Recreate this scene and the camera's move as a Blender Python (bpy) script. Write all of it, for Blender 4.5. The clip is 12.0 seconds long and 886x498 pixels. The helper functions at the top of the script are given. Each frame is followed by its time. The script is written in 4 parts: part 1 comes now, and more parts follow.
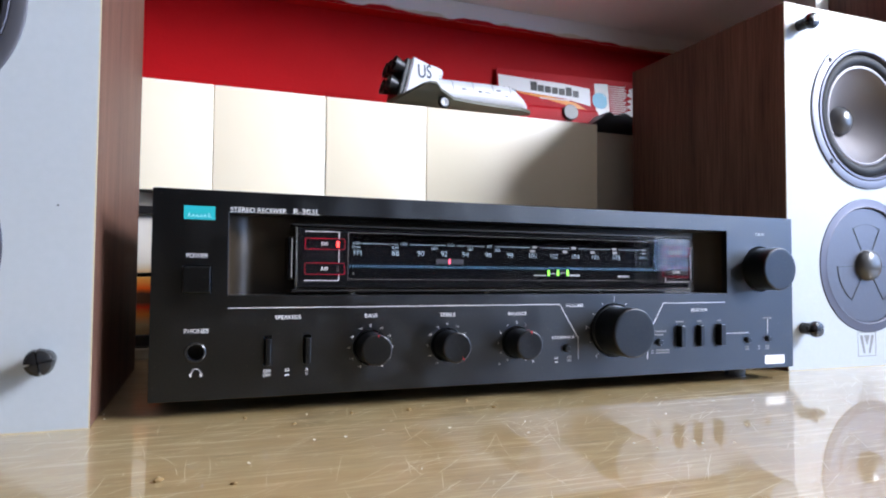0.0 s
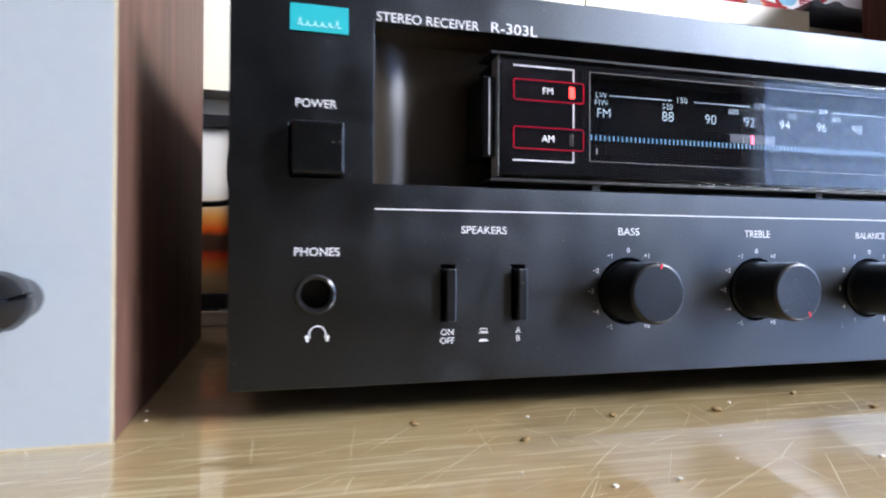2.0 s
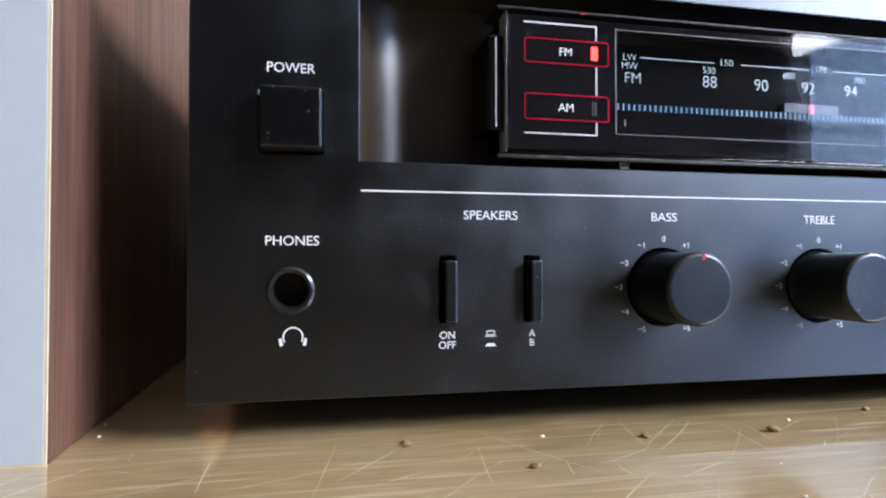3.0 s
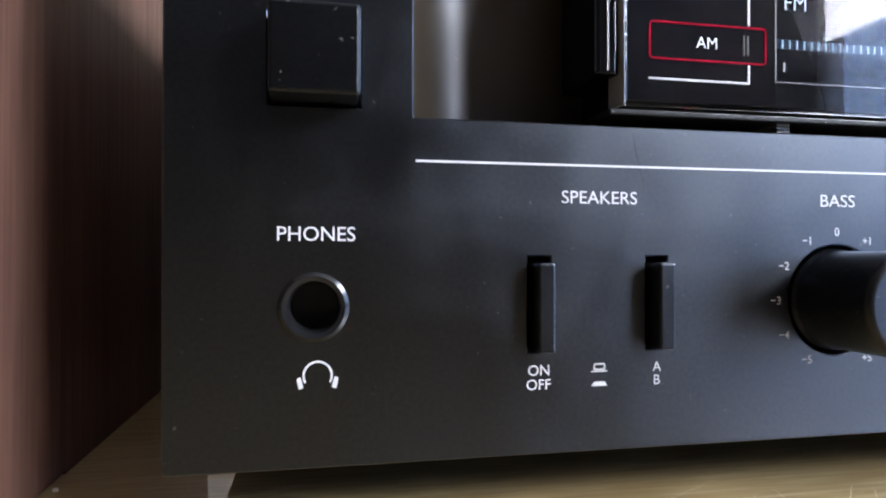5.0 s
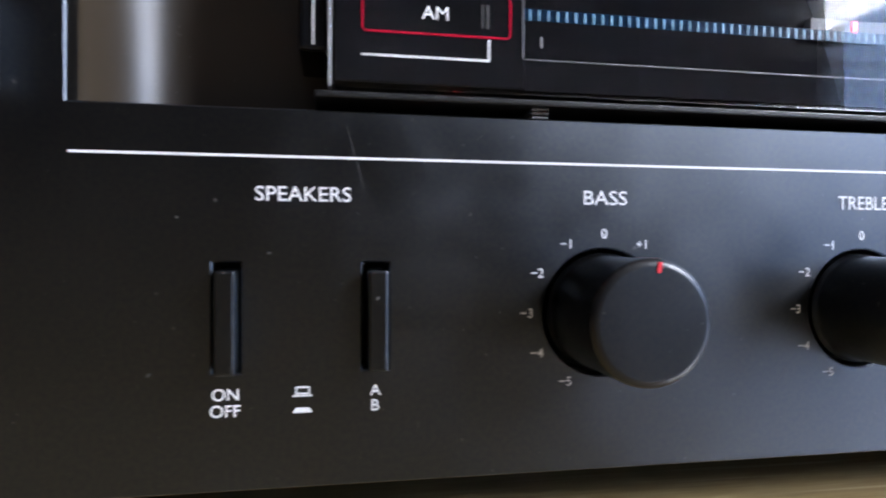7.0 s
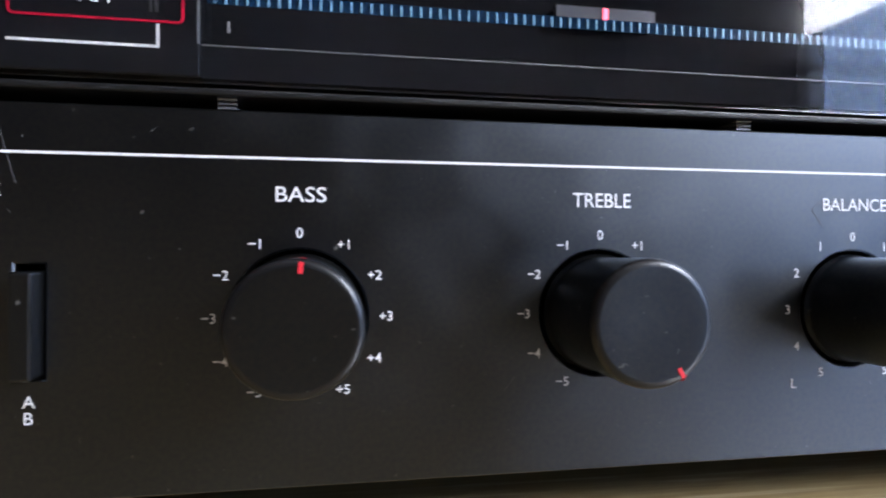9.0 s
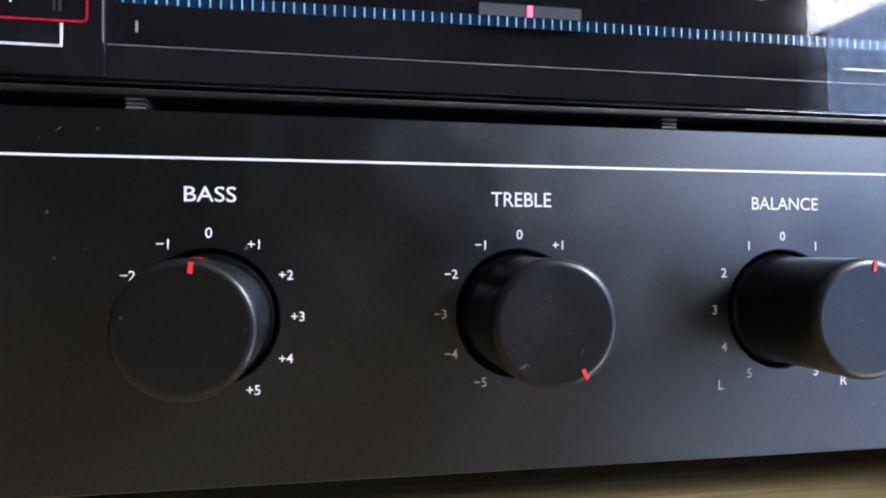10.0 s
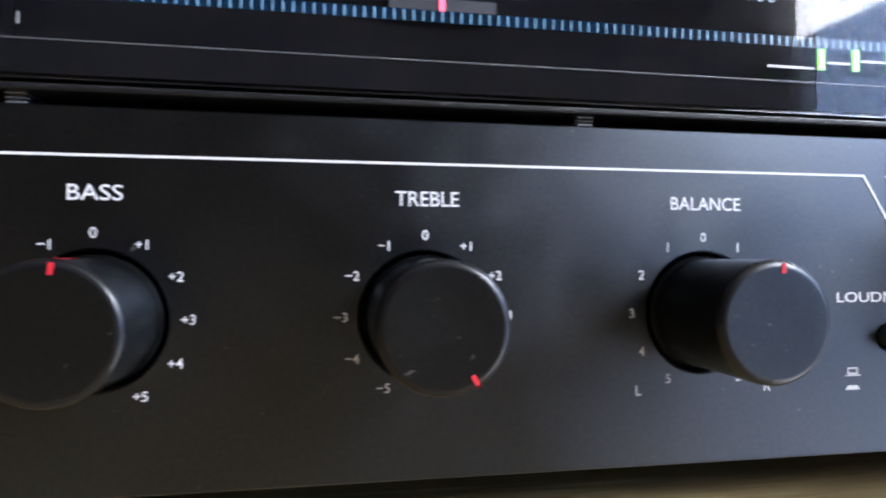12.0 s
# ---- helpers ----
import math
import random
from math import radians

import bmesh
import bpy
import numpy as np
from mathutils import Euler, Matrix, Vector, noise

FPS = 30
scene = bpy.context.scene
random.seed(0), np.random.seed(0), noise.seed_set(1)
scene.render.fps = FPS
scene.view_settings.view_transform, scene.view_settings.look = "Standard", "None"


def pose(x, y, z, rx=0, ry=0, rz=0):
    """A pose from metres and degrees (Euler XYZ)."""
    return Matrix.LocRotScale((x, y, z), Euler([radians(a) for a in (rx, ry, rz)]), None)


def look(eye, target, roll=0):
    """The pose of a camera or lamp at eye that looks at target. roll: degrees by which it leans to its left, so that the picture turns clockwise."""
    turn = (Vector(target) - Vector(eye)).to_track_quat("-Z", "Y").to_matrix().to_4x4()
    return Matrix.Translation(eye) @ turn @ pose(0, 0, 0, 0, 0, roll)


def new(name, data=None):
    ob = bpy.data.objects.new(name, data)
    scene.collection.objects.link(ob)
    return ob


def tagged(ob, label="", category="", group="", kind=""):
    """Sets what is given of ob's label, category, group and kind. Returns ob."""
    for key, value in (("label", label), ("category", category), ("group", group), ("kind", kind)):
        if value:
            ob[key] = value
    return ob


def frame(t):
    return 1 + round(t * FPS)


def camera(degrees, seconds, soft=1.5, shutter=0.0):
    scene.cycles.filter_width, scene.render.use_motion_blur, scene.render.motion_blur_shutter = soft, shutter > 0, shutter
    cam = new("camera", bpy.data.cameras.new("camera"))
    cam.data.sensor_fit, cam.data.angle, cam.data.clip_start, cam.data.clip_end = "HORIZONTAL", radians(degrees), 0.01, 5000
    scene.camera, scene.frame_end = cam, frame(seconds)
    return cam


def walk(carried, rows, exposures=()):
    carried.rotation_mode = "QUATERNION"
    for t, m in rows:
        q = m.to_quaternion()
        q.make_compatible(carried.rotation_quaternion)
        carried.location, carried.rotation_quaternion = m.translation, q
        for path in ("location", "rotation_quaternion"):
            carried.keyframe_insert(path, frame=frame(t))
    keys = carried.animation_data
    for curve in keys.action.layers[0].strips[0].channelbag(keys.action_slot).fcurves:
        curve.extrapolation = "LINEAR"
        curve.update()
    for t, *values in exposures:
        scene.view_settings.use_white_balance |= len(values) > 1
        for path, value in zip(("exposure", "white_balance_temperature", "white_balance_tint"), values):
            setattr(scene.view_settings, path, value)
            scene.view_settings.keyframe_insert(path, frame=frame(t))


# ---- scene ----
EXPOSURES = [(0.0, -0.03), (0.6, -0.05), (1.0, -0.14), (1.5, 0.13), (2.0, 0.17), (2.6, 0.09), (5.3, 0.03), (12.0, 0.03)]
cam = camera(69.87, 12.0, soft=2.05, shutter=0.5)
ROWS = [
    (0.0, 0.0271, -0.3489, 0.0746, -20.27, 2.22, 0.47),
    (0.2, 0.0211, -0.3357, 0.0761, -20.84, 1.99, 0.17),
    (0.3, 0.0062, -0.3139, 0.0716, -21.34, 2.68, -0.34),
    (0.5, -0.0154, -0.2509, 0.0757, -19.97, 2.38, -0.29),
    (0.8, -0.0170, -0.1922, 0.0525, -18.14, 3.73, 0.34),
    (1.0, -0.0162, -0.1833, 0.0475, -17.69, 3.58, 0.32),
    (1.5, -0.0102, -0.1768, 0.0430, -16.75, 1.59, 0.29),
    (2.0, 0.0099, -0.1675, 0.0430, -15.36, 0.71, 0.22),
    (2.5, 0.0257, -0.1465, 0.0416, -13.40, 0.85, 0.02),
    (3.0, 0.0251, -0.1447, 0.0392, -12.13, 1.26, -0.06),
    (3.5, 0.0183, -0.1320, 0.0394, -11.64, 0.99, -0.01),
    (3.7, 0.0162, -0.1280, 0.0404, -11.94, 0.58, 0.17),
    (5.3, 0.0244, -0.0946, 0.0418, -10.61, 0.31, 0.29),
    (5.5, 0.0261, -0.0942, 0.0428, -10.21, -0.30, 0.53),
    (6.0, 0.0393, -0.0933, 0.0393, -9.02, 1.87, 0.07),
    (6.5, 0.0582, -0.0917, 0.0429, -9.95, -0.06, 0.42),
    (7.0, 0.0713, -0.0920, 0.0434, -10.21, -0.39, 0.23),
    (7.5, 0.0863, -0.0936, 0.0432, -9.66, -0.20, 0.23),
    (9.3, 0.1228, -0.0930, 0.0423, -10.42, 0.39, 0.10),
    (9.5, 0.1268, -0.0940, 0.0426, -9.92, 0.23, 0.07),
    (10.0, 0.1306, -0.0946, 0.0422, -9.79, 0.45, 0.03),
    (10.5, 0.1302, -0.0944, 0.0420, -10.14, 0.61, -0.01),
    (11.0, 0.1303, -0.0946, 0.0427, -10.21, 0.27, 0.02),
    (11.5, 0.1327, -0.0940, 0.0426, -10.22, 0.29, 0.13),
    (12.0, 0.1448, -0.0936, 0.0420, -10.17, 0.69, 0.12),
]


def aimed(x, y, z, yaw, pitch, roll):
    """The camera's pose from its place in metres, yaw to the left of +y, pitch up and roll."""
    a, b = radians(yaw), radians(pitch)
    way = Vector((-math.sin(a) * math.cos(b), math.cos(a) * math.cos(b), math.sin(b)))
    return look((x, y, z), Vector((x, y, z)) + way, roll)


walk(cam, [(t, aimed(*place)) for t, *place in ROWS], EXPOSURES)

# ---- world and light ----
world = bpy.data.worlds.new("sky")
scene.world = world
world.use_nodes = True
wn = world.node_tree.nodes
sky = wn.new("ShaderNodeTexSky")
sky.sky_type, sky.sun_disc = "NISHITA", False
sky.sun_elevation, sky.sun_rotation = radians(35), radians(140)
world.node_tree.links.new(sky.outputs[0], wn["Background"].inputs[0])
wn["Background"].inputs[1].default_value = 0.12


def area_lamp(name, eye, target, width, height, watts, colour):
    data = bpy.data.lights.new(name, "AREA")
    data.shape, data.size, data.size_y, data.energy, data.color = "RECTANGLE", width, height, watts, colour
    ob = new(name, data)
    ob.matrix_world = look(eye, target)
    return ob


area_lamp("window_daylight", (1.285, -0.82, 0.83), (0.0, -0.82, 0.83), 0.96, 0.50, 72, (0.91, 0.94, 1.05))

# ---- materials ----


class Mat:
    """A node material with short ways to add nodes."""

    def __init__(self, name, colour=(0.5, 0.5, 0.5), rough=0.5, metal=0.0, **more):
        self.m = bpy.data.materials.new(name)
        self.m.use_nodes = True
        self.n, self.l = self.m.node_tree.nodes, self.m.node_tree.links
        self.b = self.n["Principled BSDF"]
        self.set("Base Color", (*colour, 1))
        self.set("Roughness", rough)
        self.set("Metallic", metal)
        for k, v in more.items():
            self.set(k.replace("_", " "), v)

    def set(self, key, value):
        if isinstance(value, bpy.types.NodeSocket):
            self.l.new(value, self.b.inputs[key])
        else:
            self.b.inputs[key].default_value = value

    def node(self, kind, out=0, **sockets):
        nd = self.n.new("ShaderNode" + kind)
        for k, v in sockets.items():
            sock = nd.inputs[k.replace("_", " ")] if not k.startswith("i") or not k[1:].isdigit() else nd.inputs[int(k[1:])]
            if isinstance(v, bpy.types.NodeSocket):
                self.l.new(v, sock)
            else:
                sock.default_value = v
        return nd.outputs[out] if isinstance(out, int) else nd.outputs[out]

    def coords(self, scale=(1, 1, 1), turn=(0, 0, 0)):
        tc = self.n.new("ShaderNodeTexCoord")
        mp = self.n.new("ShaderNodeMapping")
        mp.inputs["Scale"].default_value = scale
        mp.inputs["Rotation"].default_value = [radians(a) for a in turn]
        self.l.new(tc.outputs["Object"], mp.inputs["Vector"])
        return mp.outputs[0]

    def noise(self, scale, detail=4.0, vec=None, rough=0.55, distort=0.0):
        return self.node("TexNoise", 0, Vector=vec or self.coords(), Scale=scale, Detail=detail, Roughness=rough, Distortion=distort)

    def ramp(self, fac, stops):
        nd = self.n.new("ShaderNodeValToRGB")
        e = nd.color_ramp.elements
        while len(e) < len(stops):
            e.new(0.5)
        for el, (p, c) in zip(e, stops):
            el.position, el.color = p, (*c, 1) if len(c) == 3 else c
        self.l.new(fac, nd.inputs[0])
        return nd.outputs[0]

    def mix(self, fac, a, b, blend="MIX"):
        nd = self.n.new("ShaderNodeMix")
        nd.data_type, nd.blend_type = "RGBA", blend
        for sock, v in ((nd.inputs[0], fac), (nd.inputs[6], a), (nd.inputs[7], b)):
            if isinstance(v, bpy.types.NodeSocket):
                self.l.new(v, sock)
            else:
                sock.default_value = (*v, 1) if isinstance(v, tuple) else v
        return nd.outputs[2]

    def math(self, op, a, b=0.0):
        nd = self.n.new("ShaderNodeMath")
        nd.operation = op
        for sock, v in zip(nd.inputs, (a, b)):
            if isinstance(v, bpy.types.NodeSocket):
                self.l.new(v, sock)
            else:
                sock.default_value = v
        return nd.outputs[0]

    def bump(self, height, strength=0.2, distance=0.001):
        self.set("Normal", self.node("Bump", 0, Strength=strength, Distance=distance, Height=height))
        return self


def grey(v):
    return (v, v, v)


def paint(name, colour, rough, spots=0.12, scale=18.0, bump=0.08, spec=0.5):
    k = Mat(name, colour, rough, Specular_IOR_Level=spec)
    dark = tuple(c * (1 - spots) for c in colour)
    k.set("Base Color", k.mix(k.noise(scale, 5), dark, colour))
    k.set("Roughness", k.node("MapRange", 0, i0=k.noise(scale * 3), i3=rough * 0.85, i4=min(1, rough * 1.2)))
    k.bump(k.noise(scale * 25, 3), bump, 0.0006)
    return k.m


def walnut():
    k = Mat("walnut_veneer", rough=0.6, Specular_IOR_Level=0.22)
    g = k.noise(9.0, 6, k.coords((9, 9, 0.6)), 0.6, 0.6)
    fine = k.noise(60.0, 4, k.coords((10, 10, 0.35)), 0.6)
    c = k.ramp(g, [(0.28, (0.060, 0.027, 0.018)), (0.5, (0.128, 0.059, 0.039)), (0.72, (0.205, 0.098, 0.066))])
    k.set("Base Color", k.mix(0.45, c, k.ramp(fine, [(0.35, (0.030, 0.015, 0.010)), (0.65, (0.145, 0.075, 0.050))])))
    return k.bump(fine, 0.25, 0.0004).m


def counter_wood():
    k = Mat("varnished_wood", rough=0.35, Coat_Weight=1.0, Coat_Roughness=0.045, Coat_IOR=1.64)
    grain = k.noise(7.0, 8, k.coords((1.0, 7, 4), (0, 0, 5)), 0.62, 0.8)
    fine = k.noise(100.0, 5, k.coords((0.45, 9, 4), (0, 0, 5)), 0.65, 0.25)
    pores = k.noise(230.0, 2, k.coords((0.30, 7, 4), (0, 0, 5)), 0.5)
    c = k.ramp(grain, [(0.30, (0.275, 0.172, 0.060)), (0.47, (0.428, 0.287, 0.111)), (0.58, (0.479, 0.340, 0.149)), (0.74, (0.337, 0.220, 0.081))])
    c = k.mix(0.60, c, k.ramp(fine, [(0.30, (0.204, 0.123, 0.042)), (0.50, (0.407, 0.277, 0.109)), (0.70, (0.591, 0.449, 0.189))]))
    warm = k.node("MapRange", 0, i0=k.noise(22.0, 4), i1=0.42, i2=0.66)
    c = k.mix(k.math("MULTIPLY", warm, 0.25), c, (0.469, 0.246, 0.065))
    pale = k.node("MapRange", 0, i0=pores, i1=0.60, i2=0.72)
    c = k.mix(k.math("MULTIPLY", pale, 0.22), c, (0.754, 0.647, 0.398))
    marks = None
    for turn, along, across, lim in ((22, 13, 330, 0.655), (-12, 11, 290, 0.665), (35, 16, 360, 0.665), (70, 18, 310, 0.68), (6, 9, 380, 0.66), (95, 20, 260, 0.69), (-35, 15, 340, 0.685)):
        v = k.noise(1.0, 1.0, k.coords((along, across, 1), (0, 0, turn)), 0.5, 0.05)
        v = k.node("MapRange", 0, i0=v, i1=lim, i2=lim + 0.05)
        marks = v if marks is None else k.math("MAXIMUM", marks, v)
    patch = k.node("MapRange", 0, i0=k.noise(9.0, 3), i1=0.36, i2=0.60)
    marks = k.math("MULTIPLY", marks, patch)
    c = k.mix(k.math("MULTIPLY", marks, 0.16), c, (0.84, 0.73, 0.48))
    stain = k.node("MapRange", 0, i0=k.noise(18.0, 5), i1=0.58, i2=0.72)
    c = k.mix(k.math("MULTIPLY", stain, 0.35), c, (0.16, 0.095, 0.04))
    k.set("Base Color", k.mix(1.0, c, (0.94, 1.0, 1.16), "MULTIPLY"))
    k.set("Coat Roughness", k.node("MapRange", 0, i0=k.noise(26.0, 6), i1=0.35, i2=0.75, i3=0.012, i4=0.055))
    k.set("Coat Weight", k.math("SUBTRACT", 1.0, k.math("MULTIPLY", marks, 0.6)))
    k.bump(k.math("ADD", k.math("MULTIPLY", marks, -0.4), k.math("MULTIPLY", k.noise(34.0, 4), 0.6)), 0.045, 0.0008)
    return k.m


def satin_black(name, base, rough, speck=0.0, spec=0.5, tint=(1, 1, 1)):
    k = Mat(name, grey(base), rough, Specular_IOR_Level=spec)
    smear = k.noise(28.0, 5)
    k.set("Base Color", k.mix(smear, grey(base * 0.75), (base * 1.2, base * 1.2, base * 1.28)))
    if speck:
        dust = k.node("MapRange", 0, i0=k.noise(900.0, 2), i1=0.70, i2=0.76)
        k.set("Base Color", k.mix(k.math("MULTIPLY", dust, speck), tuple(base * t for t in tint), (0.28, 0.27, 0.25)))
    k.set("Roughness", k.node("MapRange", 0, i0=k.noise(45.0, 6), i1=0.3, i2=0.7, i3=rough * 0.9, i4=rough * 1.12))
    if name.startswith("glossy_black"):
        k.set("Anisotropic", 0.45)
        k.set("Tangent", k.node("CombineXYZ", 0, X=0.0, Y=0.0, Z=1.0))
    k.bump(k.noise(2600.0, 3), 0.10, 0.0001)
    return k.m


def satin_face(name, base, rough, ior):
    """Black stoved paint: a dark body under a soft, short-tailed sheen, with fine dust and smears."""
    k = Mat(name)
    dust = k.node("MapRange", 0, i0=k.noise(800.0, 2), i1=0.70, i2=0.77)
    smear = k.node("MapRange", 0, i0=k.noise(30.0, 6, k.coords((1, 1, 2.2))), i1=0.3, i2=0.7)
    body = k.mix(smear, grey(base * 0.7), (base * 1.25, base * 1.22, base * 1.15))
    body = k.mix(k.math("MULTIPLY", dust, 0.30), body, (0.25, 0.24, 0.22))
    grain = k.node("Bump", 0, Strength=0.14, Distance=0.0001, Height=k.noise(2600.0, 3))
    diff = k.node("BsdfDiffuse", 0, Color=body, Normal=grain)
    gl = k.n.new("ShaderNodeBsdfAnisotropic")
    gl.distribution = "BECKMANN"
    mottle = k.node("MapRange", 0, i0=k.noise(1300.0, 3), i1=0.34, i2=0.66)
    k.l.new(k.mix(mottle, (0.74, 0.82, 0.96), (0.89, 0.96, 1.0)), gl.inputs["Color"])
    k.l.new(k.node("MapRange", 0, i0=k.noise(55.0, 7), i1=0.3, i2=0.7, i3=rough * 0.89, i4=rough * 1.12), gl.inputs["Roughness"])
    k.l.new(grain, gl.inputs["Normal"])
    fres = k.n.new("ShaderNodeFresnel")
    fres.inputs["IOR"].default_value = ior
    mix = k.n.new("ShaderNodeMixShader")
    k.l.new(fres.outputs[0], mix.inputs[0])
    k.l.new(diff, mix.inputs[1])
    k.l.new(gl.outputs[0], mix.inputs[2])
    k.l.new(mix.outputs[0], k.n["Material Output"].inputs["Surface"])
    return k.m


def glow(name, colour, strength):
    k = Mat(name, tuple(min(1, c) for c in colour), 0.3)
    k.set("Emission Color", (*colour, 1))
    k.set("Emission Strength", strength)
    return k.m


M_FACE = satin_face("satin_black_faceplate", 0.0028, 0.445, 1.74)
M_BODY = satin_black("black_steel_case", 0.018, 0.45)
M_KNOB = satin_face("black_knob_plastic", 0.0036, 0.42, 1.54)
M_KNOBRIM = satin_black("worn_knob_rim", 0.006, 0.32, 0.0, 0.4)
M_DARK = Mat("black_cavity_plastic", grey(0.006), 0.6).m
# the brown tint paints the reflected wood into the black recess
M_RECESS = satin_black("glossy_black_recess_brown_reflection", 0.024, 0.36, 0.15, 0.6, (1.5, 1.12, 0.72))
M_DIAL = Mat("smoked_dial_acrylic", (0.0044, 0.0044, 0.0050), 0.10, Specular_IOR_Level=0.12).m
M_LIP = satin_black("black_lip_plastic", 0.004, 0.5, 0.0, 0.25)
M_PRINT = Mat("white_print", grey(0.74), 0.5).m
M_SOFTPRINT = Mat("soft_white_print", grey(0.45), 0.5).m
M_GREYPRINT = Mat("grey_print", grey(0.20), 0.5).m
M_FAINT = Mat("faint_grey_line", grey(0.09), 0.5).m
M_SCRATCH = Mat("pale_scratch", grey(0.07), 0.6).m
M_REDPRINT = Mat("red_print", (0.24, 0.005, 0.018), 0.6, Specular_IOR_Level=0.0).m
M_LIT = glow("lit_dial_figures", (0.27, 0.35, 0.39), 0.15)
M_TICK = glow("lit_dial_ticks", (0.14, 0.26, 0.34), 0.19)
M_RED = glow("red_indicator", (1.0, 0.06, 0.05), 2.8)
M_PTR = glow("red_pointer", (1.0, 0.08, 0.14), 2.2)
M_GREEN = glow("green_signal_bars", (0.22, 0.85, 0.05), 0.9)
M_REDMARK = Mat("red_knob_mark", (0.66, 0.025, 0.04), 0.4).m
M_FOOT = Mat("grey_foot_plastic", grey(0.26), 0.4).m
M_SOCKET = Mat("dark_socket_metal", grey(0.035), 0.2, 0.7).m
M_CELL = Mat("silver_cell", grey(0.10), 0.4, 0.3).m
M_CLIP = Mat("pale_clip_metal", grey(0.16), 0.4).m
M_WHEEL = Mat("dull_wheel_metal", grey(0.22), 0.5, 0.6).m
M_TEAL = paint("teal_badge", (0.02, 0.42, 0.44), 0.35, 0.05, 300.0, 0.02)
M_TEALPALE = Mat("pale_badge_script", (0.45, 0.85, 0.85), 0.4).m
M_STICKER = Mat("white_sticker", grey(0.88), 0.55).m
M_SPKFRONT = paint("white_baffle_paint", (0.448, 0.480, 0.488), 0.40, 0.10, 260.0, 0.30, 0.8)
M_EDGE = paint("cream_edge_band", (0.68, 0.58, 0.38), 0.5, 0.35, 120.0)
M_WALNUT = walnut()
M_RIM = Mat("silver_ring", (0.105, 0.105, 0.125), 0.52, 1.0).m
M_WOOFRING = Mat("pale_metal_ring", (0.17, 0.17, 0.19), 0.5, 1.0).m
M_RUBBER = Mat("black_rubber", grey(0.010), 0.6, Specular_IOR_Level=0.2).m
M_CONE = Mat("grey_coated_cone", (0.20, 0.185, 0.19), 0.5, 0.25)
M_CONE = M_CONE.bump(M_CONE.noise(160.0, 4), 0.12, 0.0004).m
M_CAP = Mat("dust_cap", grey(0.09), 0.25, 0.2).m
M_CLOTH = Mat("grey_metal_disc", (0.11, 0.112, 0.125), 0.47, 1.0)
M_CLOTH = M_CLOTH.bump(M_CLOTH.noise(420.0, 4), 0.35, 0.0004).m
M_PEG = satin_black("black_peg_plastic", 0.015, 0.22)
M_WOOD = counter_wood()
M_WOODMARK = paint("scratched_varnish", (0.72, 0.62, 0.42), 0.4, 0.35, 90.0, 0.1)
M_RED_WALL = paint("red_wall_paint", (0.46, 0.005, 0.008), 0.62, 0.25, 14.0, 0.25, 0.12)
M_CREAM = paint("cream_wall_paint", (0.66, 0.58, 0.44), 0.7)
M_WHITE = paint("white_gloss_paint", (0.80, 0.78, 0.75), 0.4, 0.10, 9.0, 0.15)
M_ROOM = paint("dull_white_room_paint", (0.36, 0.35, 0.335), 0.8)
# room shade put into the colour: near-black, so these walls bounce little light
M_DIM = paint("darkened_room_paint", (0.022, 0.018, 0.016), 0.8)
M_EAST = paint("grey_room_paint", (0.16, 0.16, 0.17), 0.8)
M_FLOOR = paint("brown_floor", (0.08, 0.055, 0.035), 0.5)
M_BROWN = walnut()
M_TILE = Mat("glazed_cream_tile", (0.91, 0.80, 0.58), 0.36, Specular_IOR_Level=0.9)
M_TILE.set("Base Color", M_TILE.mix(M_TILE.noise(14.0, 3), (0.90, 0.785, 0.555), (0.92, 0.825, 0.62)))
M_TILE = M_TILE.bump(M_TILE.noise(35.0, 2), 0.05, 0.001).m
M_GROUT = paint("grey_grout", (0.55, 0.53, 0.49), 0.9)
M_CABLE = Mat("black_cable", grey(0.012), 0.35).m
M_WIRE = Mat("white_wire", grey(0.78), 0.4).m
M_FRAME = satin_black("black_frame", 0.012, 0.3)
M_TOYWHITE = paint("white_toy_plastic", (0.55, 0.56, 0.59), 0.35, 0.1, 120.0, 0.1)
M_TOYGREY = paint("olive_grey_toy_plastic", (0.085, 0.085, 0.062), 0.55)
M_TOYLETTER = Mat("dark_blue_letters", (0.03, 0.04, 0.07), 0.5).m
M_TOYBLACK = Mat("black_toy_plastic", grey(0.010), 0.35).m
M_CARD = paint("red_card", (0.48, 0.008, 0.016), 0.45, 0.15, 60.0, 0.05, 0.15)
M_ORANGE = Mat("orange_print", (0.85, 0.30, 0.03), 0.4).m
M_BLUE = Mat("blue_print", (0.10, 0.42, 0.62), 0.4).m
M_SILVERPRINT = Mat("pale_silver_print", (0.70, 0.71, 0.72), 0.35).m
M_CRUMB = paint("brown_crumb", (0.30, 0.19, 0.07), 0.8, 0.4, 900.0)
M_CRUMBPALE = Mat("pale_crumb", (0.80, 0.75, 0.62), 0.8).m
M_PANE = Mat("clear_acrylic", grey(1), 0.0, Transmission_Weight=1.0, IOR=1.21).m
M_PLATE = Mat("thin_clear_plate", grey(1), 0.0, Transmission_Weight=1.0, IOR=1.06).m


